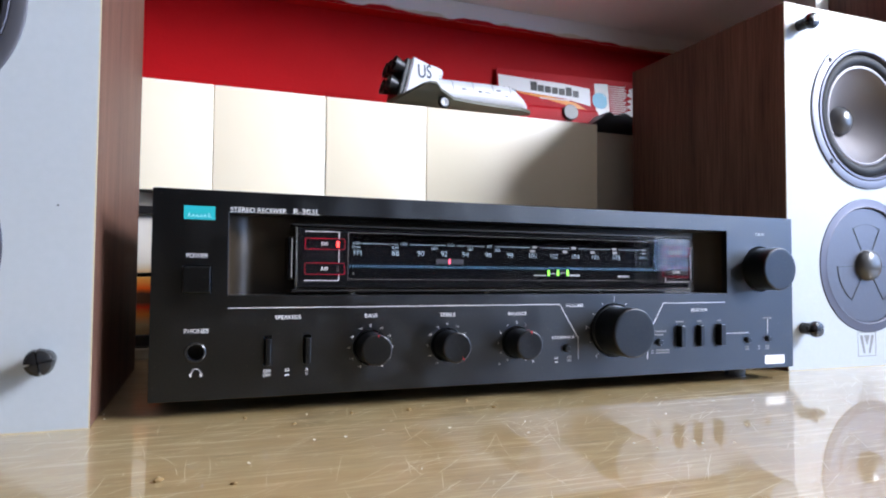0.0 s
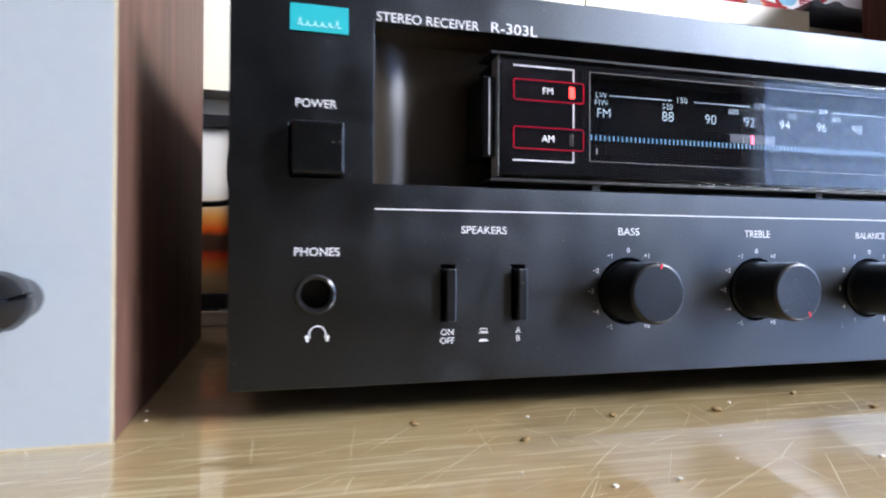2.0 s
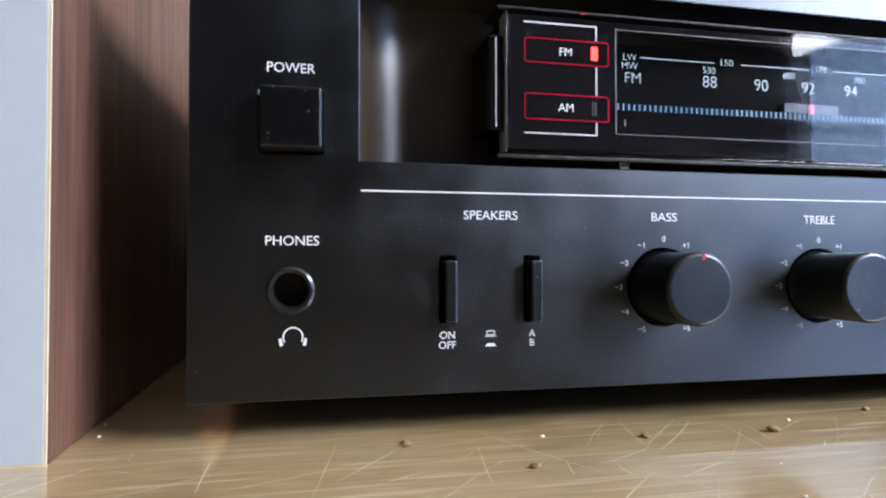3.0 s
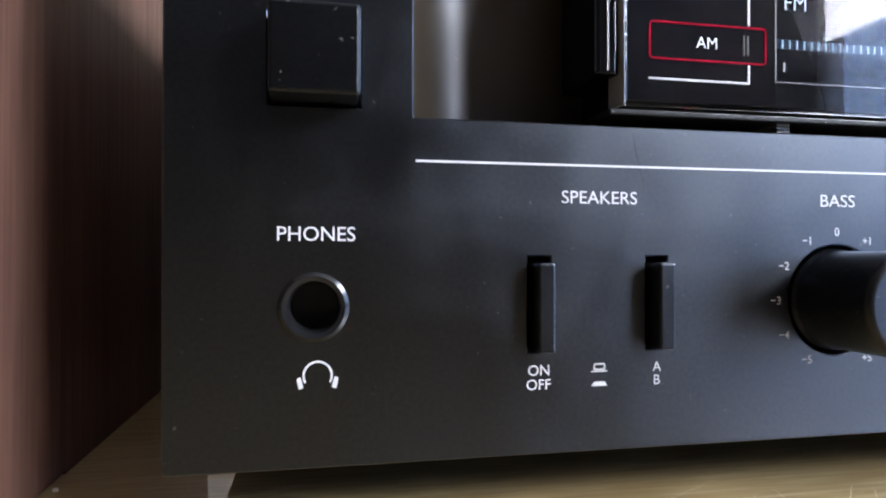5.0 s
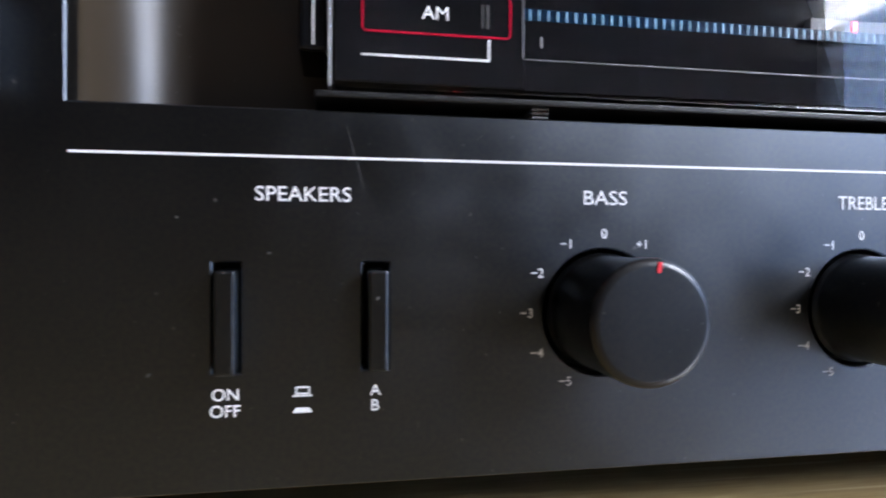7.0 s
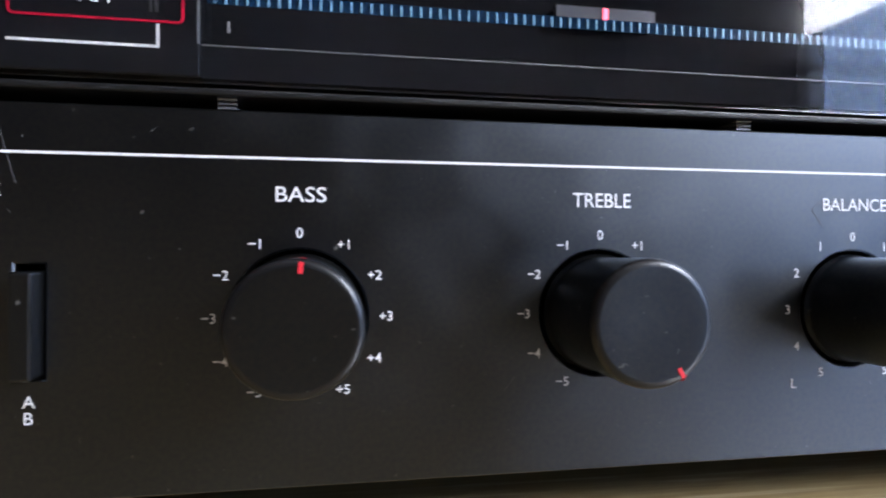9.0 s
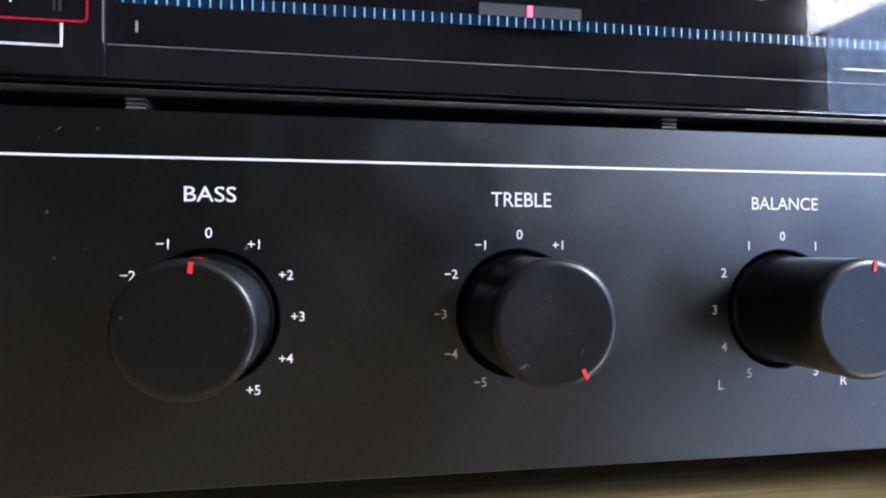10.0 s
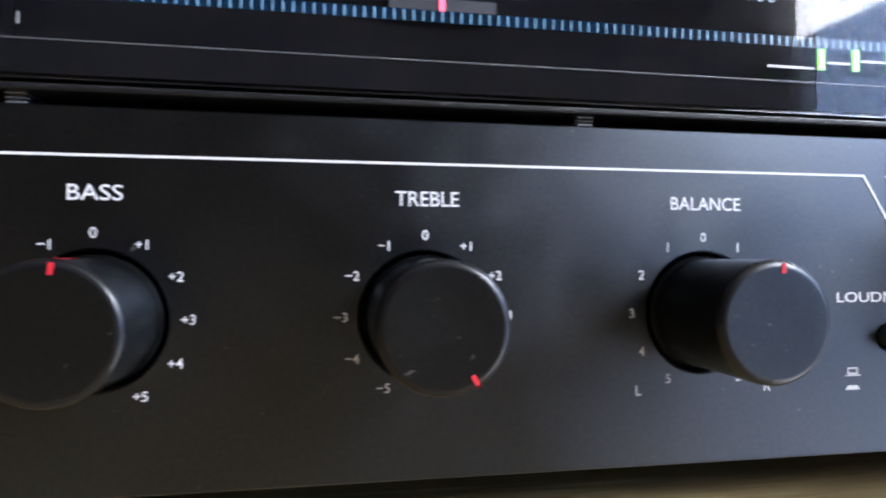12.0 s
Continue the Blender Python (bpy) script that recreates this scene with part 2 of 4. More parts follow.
def picture_print():
    """Soft horizontal bands of cream, orange and brown."""
    k = Mat("blurred_orange_picture", rough=0.25)
    z = k.node("SeparateXYZ", 2, Vector=k.coords())
    z = k.math("ADD", z, k.math("MULTIPLY", k.math("SUBTRACT", k.noise(60.0, 3), 0.5), 0.006))
    f = k.node("MapRange", 0, i0=z, i1=0.019, i2=0.124)
    cream, tan, brown = (0.70, 0.64, 0.54), (0.58, 0.40, 0.20), (0.10, 0.045, 0.025)
    k.set("Base Color", k.ramp(f, [(0.0, tan), (0.09, tan), (0.17, (0.88, 0.26, 0.05)), (0.235, (0.80, 0.06, 0.02)), (0.27, brown), (0.345, brown), (0.385, (0.92, 0.12, 0.01)), (0.46, (0.90, 0.36, 0.07)), (0.54, (0.72, 0.55, 0.34)), (0.60, cream), (1.0, cream)]))
    return k.m


M_PICTURE = picture_print()
M_OUTSIDE = glow("hazy_blue_outdoors", (0.40, 0.58, 0.97), 7.5)

# ---- building helpers ----


def mesh_of(name, bm, material, smooth=None):
    bmesh.ops.recalc_face_normals(bm, faces=bm.faces)
    me = bpy.data.meshes.new(name)
    bm.to_mesh(me)
    bm.free()
    if material:
        me.materials.append(material)
    if smooth is not None:
        me.polygons.foreach_set("use_smooth", [True] * len(me.polygons))
        me.set_sharp_from_angle(angle=radians(smooth))
    return me


def part(name, bm, material, parent=None, label="", smooth=None, at=None):
    """Link a bmesh as one mesh object under a thing, a part or nothing."""
    ob = new(name, mesh_of(name, bm, material, smooth))
    if parent is not None:
        ob.parent = parent
    if at is not None:
        ob.matrix_basis = at
    return tagged(ob, label)


def thing(name, label, category, group="", kind="", at=(0, 0, 0)):
    ob = new(name)
    ob.location = at
    ob.empty_display_size = 0.01
    return tagged(ob, label, category, group, kind)


def box(x0, x1, y0, y1, z0, z1, bevel=0.0, segs=2):
    bm = bmesh.new()
    bmesh.ops.create_cube(bm, size=1.0)
    for v in bm.verts:
        v.co = ((x0 + x1) / 2 + v.co.x * (x1 - x0), (y0 + y1) / 2 + v.co.y * (y1 - y0), (z0 + z1) / 2 + v.co.z * (z1 - z0))
    if bevel:
        bmesh.ops.bevel(bm, geom=list(bm.edges), offset=bevel, segments=segs, affect="EDGES", profile=0.5)
    return bm


def ring_points(r, n, cx=0.0, cz=0.0, turn=0.0):
    return [(cx + r * math.cos(turn + math.tau * i / n), cz + r * math.sin(turn + math.tau * i / n)) for i in range(n)]


def lathe(profile, n=64, cx=0.0, cz=0.0, close=True):
    """Turn (radius, y) steps round the axis along y through (cx, cz)."""
    bm = bmesh.new()
    rows = []
    for r, y in profile:
        if r < 1e-7:
            rows.append([bm.verts.new((cx, y, cz))])
        else:
            rows.append([bm.verts.new((x, y, z)) for x, z in ring_points(r, n, cx, cz)])
    for a, b in zip(rows, rows[1:]):
        for i in range(n):
            j = (i + 1) % n
            if len(a) == 1:
                bm.faces.new((a[0], b[i], b[j]))
            elif len(b) == 1:
                bm.faces.new((a[i], a[j], b[0]))
            else:
                bm.faces.new((a[i], a[j], b[j], b[i]))
    if close:
        for row in (rows[0], rows[-1]):
            if len(row) > 1:
                bm.faces.new(row)
    return bm


def sector(profile, a0, a1, n):
    """Part of a turned body between two angles, closed all round; (radius, y) steps make a closed outline."""
    bm = bmesh.new()
    rows = []
    for i in range(n + 1):
        a = radians(a0 + (a1 - a0) * i / n)
        rows.append([bm.verts.new((r * math.cos(a), y, r * math.sin(a))) for r, y in profile])
    m = len(profile)
    for a, b in zip(rows, rows[1:]):
        for k in range(m):
            bm.faces.new((a[k], a[(k + 1) % m], b[(k + 1) % m], b[k]))
    bm.faces.new(rows[0])
    bm.faces.new(rows[-1])
    return bm


def sheet(points, y, thick=0.00012):
    """A thin printed shape, outline in x and z, standing on the plane y and proud of it to the front."""
    bm = bmesh.new()
    front = [bm.verts.new((x, y - thick, z)) for x, z in points]
    back = [bm.verts.new((x, y, z)) for x, z in points]
    bm.faces.new(front)
    n = len(points)
    for i in range(n):
        bm.faces.new((front[i], back[i], back[(i + 1) % n], front[(i + 1) % n]))
    return bm


def bar(x0, x1, z0, z1, y, thick=0.00012):
    return sheet([(x0, z0), (x1, z0), (x1, z1), (x0, z1)], y, thick)


def join(*many):
    bm = many[0]
    for other in many[1:]:
        me = bpy.data.meshes.new("joined")
        other.to_mesh(me)
        other.free()
        bm.from_mesh(me)
        bpy.data.meshes.remove(me)
    return bm


def stroke(points, w, y, thick=0.00012):
    """A printed line of width w through points in x and z, with mitred corners."""
    left, right = [], []
    pts = [Vector(p) for p in points]
    for i, p in enumerate(pts):
        d0 = (p - pts[i - 1]).normalized() if i else None
        d1 = (pts[i + 1] - p).normalized() if i + 1 < len(pts) else None
        d0, d1 = d0 or d1, d1 or d0
        n0, n1 = Vector((-d0.y, d0.x)), Vector((-d1.y, d1.x))
        n = (n0 + n1).normalized()
        k = w / 2 / max(0.3, n.dot(n0))
        left.append(p + n * k)
        right.append(p - n * k)
    bm = bmesh.new()
    rows = []
    for a, b in zip(left, right):
        rows.append([bm.verts.new(c) for c in ((a.x, y, a.y), (a.x, y - thick, a.y), (b.x, y - thick, b.y), (b.x, y, b.y))])
    for a, b in zip(rows, rows[1:]):
        for i in range(3):
            bm.faces.new((a[i], a[i + 1], b[i + 1], b[i]))
    bm.faces.new(rows[0])
    bm.faces.new(rows[-1])
    return bm


def outline(points, w, y):
    """A closed printed outline."""
    return join(*[stroke([points[i], points[(i + 1) % len(points)]], w, y) for i in range(len(points))])


def rounded(x0, x1, z0, z1, r, n=5):
    pts = []
    for cx, cz, a in ((x1 - r, z1 - r, 0), (x0 + r, z1 - r, 90), (x0 + r, z0 + r, 180), (x1 - r, z0 + r, 270)):
        for i in range(n + 1):
            t = radians(a + 90 * i / n)
            pts.append((cx + r * math.cos(t), cz + r * math.sin(t)))
    return pts


LETTERS = {}


def letter_mesh(body, material, weight):
    key = (body, material.name, weight)
    if key not in LETTERS:
        cu = bpy.data.curves.new("lettering", "FONT")
        cu.body, cu.align_x, cu.align_y, cu.size, cu.resolution_u, cu.offset = body, "CENTER", "CENTER", 1.0, 4, weight
        tmp = new("lettering_source", cu)
        bpy.context.view_layer.update()
        me = bpy.data.meshes.new_from_object(tmp.evaluated_get(bpy.context.evaluated_depsgraph_get()))
        bpy.data.objects.remove(tmp)
        bpy.data.curves.remove(cu)
        xs = [v.co.x for v in me.vertices]
        ys = [v.co.y for v in me.vertices]
        w, h = max(xs) - min(xs), max(ys) - min(ys)
        cx, cy = (max(xs) + min(xs)) / 2, (max(ys) + min(ys)) / 2
        for v in me.vertices:
            v.co = ((v.co.x - cx) / w, (v.co.y - cy) / h, 0)
        me.materials.clear()
        me.materials.append(material)
        LETTERS[key] = (me, w / h)
    return LETTERS[key]


def lettering(body, x, z, height, parent, y=0.0, width=None, material=None, lift=0.00012, weight=0.004):
    """Printed words centred at (x, z) on a face that looks along -y; weight thickens or thins the strokes."""
    me, ratio = letter_mesh(body, material or M_PRINT, -0.014 if material is M_LIT else weight)
    ob = new("lettering", me)
    ob.parent = parent
    ob.matrix_basis = Matrix.Translation((x, y - lift, z)) @ pose(0, 0, 0, 90) @ Matrix.Diagonal((width or height * ratio, height, 1, 1))
    return ob


def tube(points, r, sides=10, smooth_steps=8):
    """A round cable through points."""
    pts = [Vector(p) for p in points]
    path = []
    for i in range(len(pts) - 1):
        p0, p1, p2, p3 = pts[max(0, i - 1)], pts[i], pts[i + 1], pts[min(len(pts) - 1, i + 2)]
        for s in range(smooth_steps):
            t = s / smooth_steps
            path.append(0.5 * ((2 * p1) + (p2 - p0) * t + (2 * p0 - 5 * p1 + 4 * p2 - p3) * t * t + (3 * p1 - p0 - 3 * p2 + p3) * t**3))
    path.append(pts[-1])
    bm = bmesh.new()
    rows, side = [], None
    for i, p in enumerate(path):
        d = (path[min(i + 1, len(path) - 1)] - path[max(0, i - 1)]).normalized()
        if side is None:
            side = d.orthogonal().normalized()
        side = (side - d * side.dot(d)).normalized()
        up = d.cross(side)
        rows.append([bm.verts.new(p + r * (math.cos(math.tau * k / sides) * side + math.sin(math.tau * k / sides) * up)) for k in range(sides)])
    for a, b in zip(rows, rows[1:]):
        for k in range(sides):
            bm.faces.new((a[k], a[(k + 1) % sides], b[(k + 1) % sides], b[k]))
    bm.faces.new(rows[0])
    bm.faces.new(rows[-1])
    return bm


def pierced(outer, holes, y0, y1):
    """A plate in x and z with holes through it, from y0 (front) to y1."""
    bm = bmesh.new()
    loops = []
    for pts in (outer, *holes):
        vs = [bm.verts.new((x, y0, z)) for x, z in pts]
        loops.append([bm.edges.new((vs[i], vs[(i + 1) % len(vs)])) for i in range(len(vs))])
    edges = [e for lp in loops for e in lp]
    bmesh.ops.triangle_fill(bm, use_beauty=True, use_dissolve=False, edges=edges, normal=(0, -1, 0))
    out = bmesh.ops.extrude_face_region(bm, geom=list(bm.faces))
    for el in out["geom"]:
        if isinstance(el, bmesh.types.BMVert):
            el.co.y = y1
    return bm


def structure(name, bm, material, label, category, smooth=None):
    return tagged(part(name, bm, material, smooth=smooth), label, category, kind="structure")


# ---- the room and the alcove ----
structure("floor", box(-1.2, 1.30, -2.3, 0.345, -0.95, -0.90), M_FLOOR, "plain brown kitchen floor below the counter", "floor")
structure("ceiling", box(-1.2, 1.30, -2.3, 0.345, 1.50, 1.55), M_ROOM, "dull white painted room ceiling", "ceiling")
# west and south walls are unseen, added dark to limit fill and reflections
structure("wall_west", box(-1.25, -1.2, -2.3, 0.345, -0.95, 1.55), M_DIM, "unseen side wall, coloured near-black to cut bounce light", "wall")
structure("wall_south", box(-1.25, 1.40, -2.35, -2.3, -0.95, 1.55), M_DIM, "unseen rear wall, coloured near-black to keep reflections dark", "wall")
structure("wall_north", box(-1.25, 1.40, 0.345, 0.395, -0.95, 1.55), M_RED_WALL, "red painted back wall with ragged brush marks", "wall")
WY0, WY1, WZ0, WZ1 = -1.37, -0.10, 0.05, 1.30
bm = pierced([(-2.3, -0.95), (0.345, -0.95), (0.345, 1.55), (-2.3, 1.55)], [[(WY0, WZ0), (WY1, WZ0), (WY1, WZ1), (WY0, WZ1)]], -1.30, -1.40)
bmesh.ops.transform(bm, matrix=pose(0, 0, 0, 0, 0, 90), verts=bm.verts)
structure("wall_east", bm, M_EAST, "pale painted side wall with a window opening", "wall")
win = thing("window_1", "white framed window that lets in daylight", "window", kind="structure")
for y0, y1, z0, z1 in ((WY0, WY0 + 0.04, WZ0, WZ1), (WY1 - 0.04, WY1, WZ0, WZ1), (WY0 + 0.04, WY1 - 0.04, WZ0, WZ0 + 0.04), (WY0 + 0.04, WY1 - 0.04, WZ1 - 0.04, WZ1)):
    part("window_frame", box(1.32, 1.37, y0, y1, z0, z1, 0.004), M_WHITE, win)
structure("backdrop", box(2.20, 2.22, -4.2, 0.9, -1.2, 2.2), M_OUTSIDE, "hazy blue daylight outside the window", "backdrop")

structure("counter", box(-1.2, 1.295, -0.27, 0.345, -0.04, 0.0, 0.002), M_WOOD, "scratched glossy varnished wooden counter top", "counter")
tagged(part("base_cabinet", box(-1.2, 1.295, -0.22, 0.34, -0.90, -0.04, 0.0), M_WHITE), "white cabinet below the wooden counter", "cabinet")
structure("wall_lower", box(-1.2, 0.4235, 0.262, 0.345, 0.0, 0.1435), M_CREAM, "cream painted wall below the tile ledge", "wall")
structure("baseboard", box(-1.2, 0.4235, 0.244, 0.262, 0.0, 0.009, 0.001), M_CREAM, "thin cream strip along the counter", "baseboard")
structure("ledge", box(-1.2, 0.4230, 0.2412, 0.345, 0.1445, 0.2370), M_GROUT, "boxed ledge faced with cream tiles", "ledge")
structure("ledge_return", box(0.4235, 0.675, 0.262, 0.345, 0.0, 0.2370), M_CREAM, "set-back end of the ledge in shade", "ledge")
LEDGE = bpy.data.objects["ledge"]
structure("shelf_underside", box(-1.2, 0.675, 0.16, 0.345, 0.391, 0.414), M_WHITE, "white painted underside of the shelf above", "shelf")
structure("trim_back", box(-1.2, 0.675, 0.326, 0.345, 0.367, 0.391, 0.001), M_WHITE, "white painted batten under the shelf", "trim")
structure("trim_side", box(0.655, 0.675, 0.16, 0.326, 0.369, 0.391, 0.001), M_WHITE, "white painted side batten under the shelf", "trim")
structure("side_panel", box(0.675, 0.695, 0.03, 0.345, 0.0, 0.391), M_BROWN, "brown wooden side panel of the alcove", "panel")


# ---- tiles on the ledge ----
for x0, x1 in ((-0.2680, -0.1695), (-0.1690, -0.0705), (-0.0700, 0.0282), (0.0286, 0.1264), (0.1275, 0.2261), (0.2265, 0.4240)):
    bm = box(x0, x1, 0.2400, 0.2411, 0.1440, 0.2395)
    rim = [e for e in bm.edges if all(v.co.y < 0.2405 for v in e.verts) and e.verts[0].co.z + e.verts[1].co.z > 0.30]
    bmesh.ops.bevel(bm, geom=rim, offset=0.0010, segments=3, affect="EDGES", profile=0.5)
    part("tile", bm, M_TILE, LEDGE, smooth=40)
    bm = box(x0, x1, 0.2412, 0.3440, 0.2372, 0.2395, 0.0006)
    part("tile", bm, M_TILE, LEDGE)

# ---- stereo receiver ----
receiver = thing("stereo_receiver", "black stereo receiver with lit dial standing on the counter", "receiver")
R = receiver
FZ0, FZ1, FW = 0.0088, 0.1170, 0.430
RX0, RX1, RZ0, RZ1 = 0.0368, 0.3686, 0.0625, 0.1060
KNOBS = [(0.1131, 0.0331), (0.1589, 0.0331), (0.2043, 0.0331)]
VOL, TUN = (0.2748, 0.0388), (0.3990, 0.0797)
JACK = (0.0216, 0.0331)
SWITCH = [(0.0554, 0.0592, 0.0253, 0.0408), (0.0761, 0.0799, 0.0253, 0.0408)]
SELECT = [(0.3252, 0.3296, 0.0262, 0.0412), (0.3419, 0.3462, 0.0262, 0.0410), (0.3590, 0.3640, 0.0262, 0.0414)]
SMALL = [(0.2391, 0.0284), (0.3098, 0.0300), (0.3864, 0.0294), (0.4053, 0.0297)]
POWER = (0.0148, 0.0286, 0.0635, 0.0775)


def rect(x0, x1, z0, z1):
    return [(x0, z0), (x1, z0), (x1, z1), (x0, z1)]


holes = [rect(RX0, RX1, RZ0, RZ1), ring_points(0.0050, 40, *JACK), rect(*POWER)]
holes += [ring_points(0.0098, 56, *k) for k in KNOBS]
holes += [ring_points(0.0172, 64, *VOL), ring_points(0.0162, 64, *TUN)]
holes += [rect(*s) for s in SWITCH + SELECT]
holes += [ring_points(0.0023, 20, *s) for s in SMALL]
bm = pierced(rounded(0, FW, FZ0, FZ1, 0.0008, 3), holes, 0.0, 0.0045)
rim = [e for e in bm.edges if all(abs(v.co.y) < 1e-6 for v in e.verts) and len(e.link_faces) == 2 and abs(e.calc_face_angle(0)) > 1.0]
bmesh.ops.bevel(bm, geom=rim, offset=0.00025, segments=1, affect="EDGES")
part("faceplate", bm, M_FACE, R, "satin black faceplate with white print")
part("subpanel", pierced(rect(0.002, 0.428, 0.011, 0.1155), [rect(RX0 - 0.0005, RX1 + 0.0005, RZ0 - 0.0005, RZ1 + 0.0005)], 0.0072, 0.0085), M_DARK, R)
part("case", box(0.0032, 0.4268, 0.0200, 0.1980, 0.0095, 0.1150, 0.0012), M_BODY, R, "black steel case")
part("case_front", join(box(0.0032, 0.4268, 0.0086, 0.0199, 0.0095, RZ0 - 0.001), box(0.0032, 0.4268, 0.0086, 0.0199, RZ1 + 0.001, 0.1150), box(0.0032, RX0 - 0.001, 0.0086, 0.0199, RZ0 - 0.001, RZ1 + 0.001), box(RX1 + 0.001, 0.4268, 0.0086, 0.0199, RZ0 - 0.001, RZ1 + 0.001)), M_BODY, R)
for fx, fy in ((0.040, 0.080), (0.403, 0.028), (0.036, 0.175), (0.389, 0.175)):
    foot = part("foot", lathe([(0.0, 0.0), (0.0068, 0.0), (0.0072, 0.0010), (0.0076, 0.0095), (0.0, 0.0095)], 28), M_FOOT, R, "dark grey plastic foot", 40)
    foot.matrix_basis = Matrix.Translation((fx, fy, 0.0)) @ pose(0, 0, 0, 90)

# hollow behind the dial, its ends curved inwards
bm = bmesh.new()
prof = [(RX0, 0.0044)]
prof += [(RX0 + 0.0155 * (1 - math.cos(a)), 0.0044 + 0.0135 * math.sin(a)) for a in [radians(6 * i) for i in range(1, 16)]]
prof += [(RX1 - x + RX0, y) for x, y in reversed(prof)]
lo = [bm.verts.new((x, y, RZ0)) for x, y in prof]
hi = [bm.verts.new((x, y, RZ1)) for x, y in prof]
for i in range(len(prof) - 1):
    bm.faces.new((lo[i], lo[i + 1], hi[i + 1], hi[i]))
bm.faces.new(lo)
bm.faces.new(hi)
part("dial_recess", bm, M_RECESS, R, "glossy black hollow with curved ends, brown reflection in its colour", 35)

# dial block
DX0, DX1, DZ0, DZ1 = 0.0712, 0.3345, 0.0654, 0.0997
PY, BY, GY = -0.0028, -0.0014, 0.0010
dial = part("dial_block", box(DX0 + 0.0006, DX1 - 0.0006, 0.0078, 0.0165, DZ0 + 0.0006, DZ1 - 0.0006), M_DIAL, R, "black dial block behind a clear window")
for x0, x1 in ((DX0 + 0.0008, 0.0998), (0.3079, DX1 - 0.0008)):
    part("button_panel", box(x0, x1, BY, 0.0077, DZ0 + 0.0010, DZ1 - 0.0010, 0.0002, 1), M_DIAL, dial)
part("dial_mask", join(box(0.0999, 0.3078, BY + 0.0005, 0.0077, DZ0 + 0.0010, 0.0712), box(0.0999, 0.3078, BY + 0.0005, 0.0077, 0.0968, DZ1 - 0.0010)), M_DIAL, dial)
plate = part("scale_plate", box(0.1000, 0.3077, GY, GY + 0.0006, 0.0713, 0.0967), M_PLATE, dial, "clear plate printed with the scales")
plate.visible_shadow = False
pane = part("window_pane", box(DX0, DX1, PY, PY + 0.0009, DZ0, DZ1, 0.00035, 2), M_PANE, dial, "clear acrylic dial window")
pane.visible_shadow = False
part("pane_edge", box(DX0 + 0.0001, DX0 + 0.0004, PY + 0.0010, 0.0040, DZ0 + 0.0004, DZ1 - 0.0004), M_GREYPRINT, dial)
part("side_rail", box(DX0 - 0.0042, DX0 - 0.0001, -0.0004, 0.015, 0.0708, 0.0938, 0.0006), M_DIAL, dial)
part("side_rail", box(DX1 + 0.0001, DX1 + 0.0042, -0.0004, 0.015, 0.0708, 0.0938, 0.0006), M_DIAL, dial)
part("rail_line", box(DX0 - 0.0023, DX0 - 0.0020, -0.0006, 0.0002, 0.0716, 0.0930), M_SOFTPRINT, dial)
part("rail_line", box(DX1 + 0.0020, DX1 + 0.0023, -0.0006, 0.0002, 0.0716, 0.0930), M_SOFTPRINT, dial)
part("lower_lip", box(DX0 - 0.002, DX1 + 0.002, -0.0010, 0.0100, 0.0642, 0.0652, 0.0003), M_LIP, dial)
part("upper_lip", box(DX0 - 0.002, DX1 + 0.002, -0.0010, 0.0100, 0.0999, 0.1009, 0.0003), M_LIP, dial)
for cx in (0.1030, 0.1845, 0.2650):
    part("clip", join(*[box(cx - 0.0013, cx + 0.0013, 0.0008, 0.009, z, z + 0.0003) for z in (0.0627, 0.0633, 0.0639)]), M_CLIP, dial)
for z in (0.0710, 0.0970):
    part("dial_line", bar(0.0999, 0.3077, z - 0.00008, z + 0.00008, BY + 0.0005), M_FAINT, dial)
part("dial_line", bar(0.0994, 0.0996, 0.0710, 0.0971, BY), M_FAINT, dial)


def mode_buttons(x0, side, names):
    """Two framed touch fields and the white bracket round them."""
    bx = x0 + 0.0186 if side < 0 else x0
    far = x0 if side < 0 else x0 + 0.0186
    pieces = [stroke([(far, 0.0970), (bx, 0.0970), (bx, 0.0935)], 0.00035, BY), stroke([(bx, 0.0871), (bx, 0.0801)], 0.00035, BY), stroke([(bx, 0.0734), (bx, 0.0703), (far, 0.0703)], 0.00035, BY)]
    part("bracket", join(*pieces), M_SOFTPRINT, dial)
    fx0 = x0 + 0.0002 if side < 0 else x0 - 0.0020
    for (z0, z1), word in zip(((0.0874, 0.0932), (0.0737, 0.0798)), names):
        part("button_frame", outline(rounded(fx0, fx0 + 0.0216, z0, z1, 0.0006, 3), 0.00030, BY), M_REDPRINT, dial)
        lettering(word, fx0 + 0.0104, (z0 + z1) / 2, 0.0019, dial, BY, weight=-0.006)


mode_buttons(0.0757, -1, ("FM", "AM"))
mode_buttons(0.3145, 1, ("PHONO", "TAPE"))
part("indicator", bar(0.0930, 0.0944, 0.0887, 0.0918, BY, 0.0005), M_RED, dial, "glowing red indicator")
part("indicator", join(bar(0.0932, 0.0935, 0.0750, 0.0784, BY), bar(0.0939, 0.0943, 0.0750, 0.0784, BY)), M_DARK, dial)

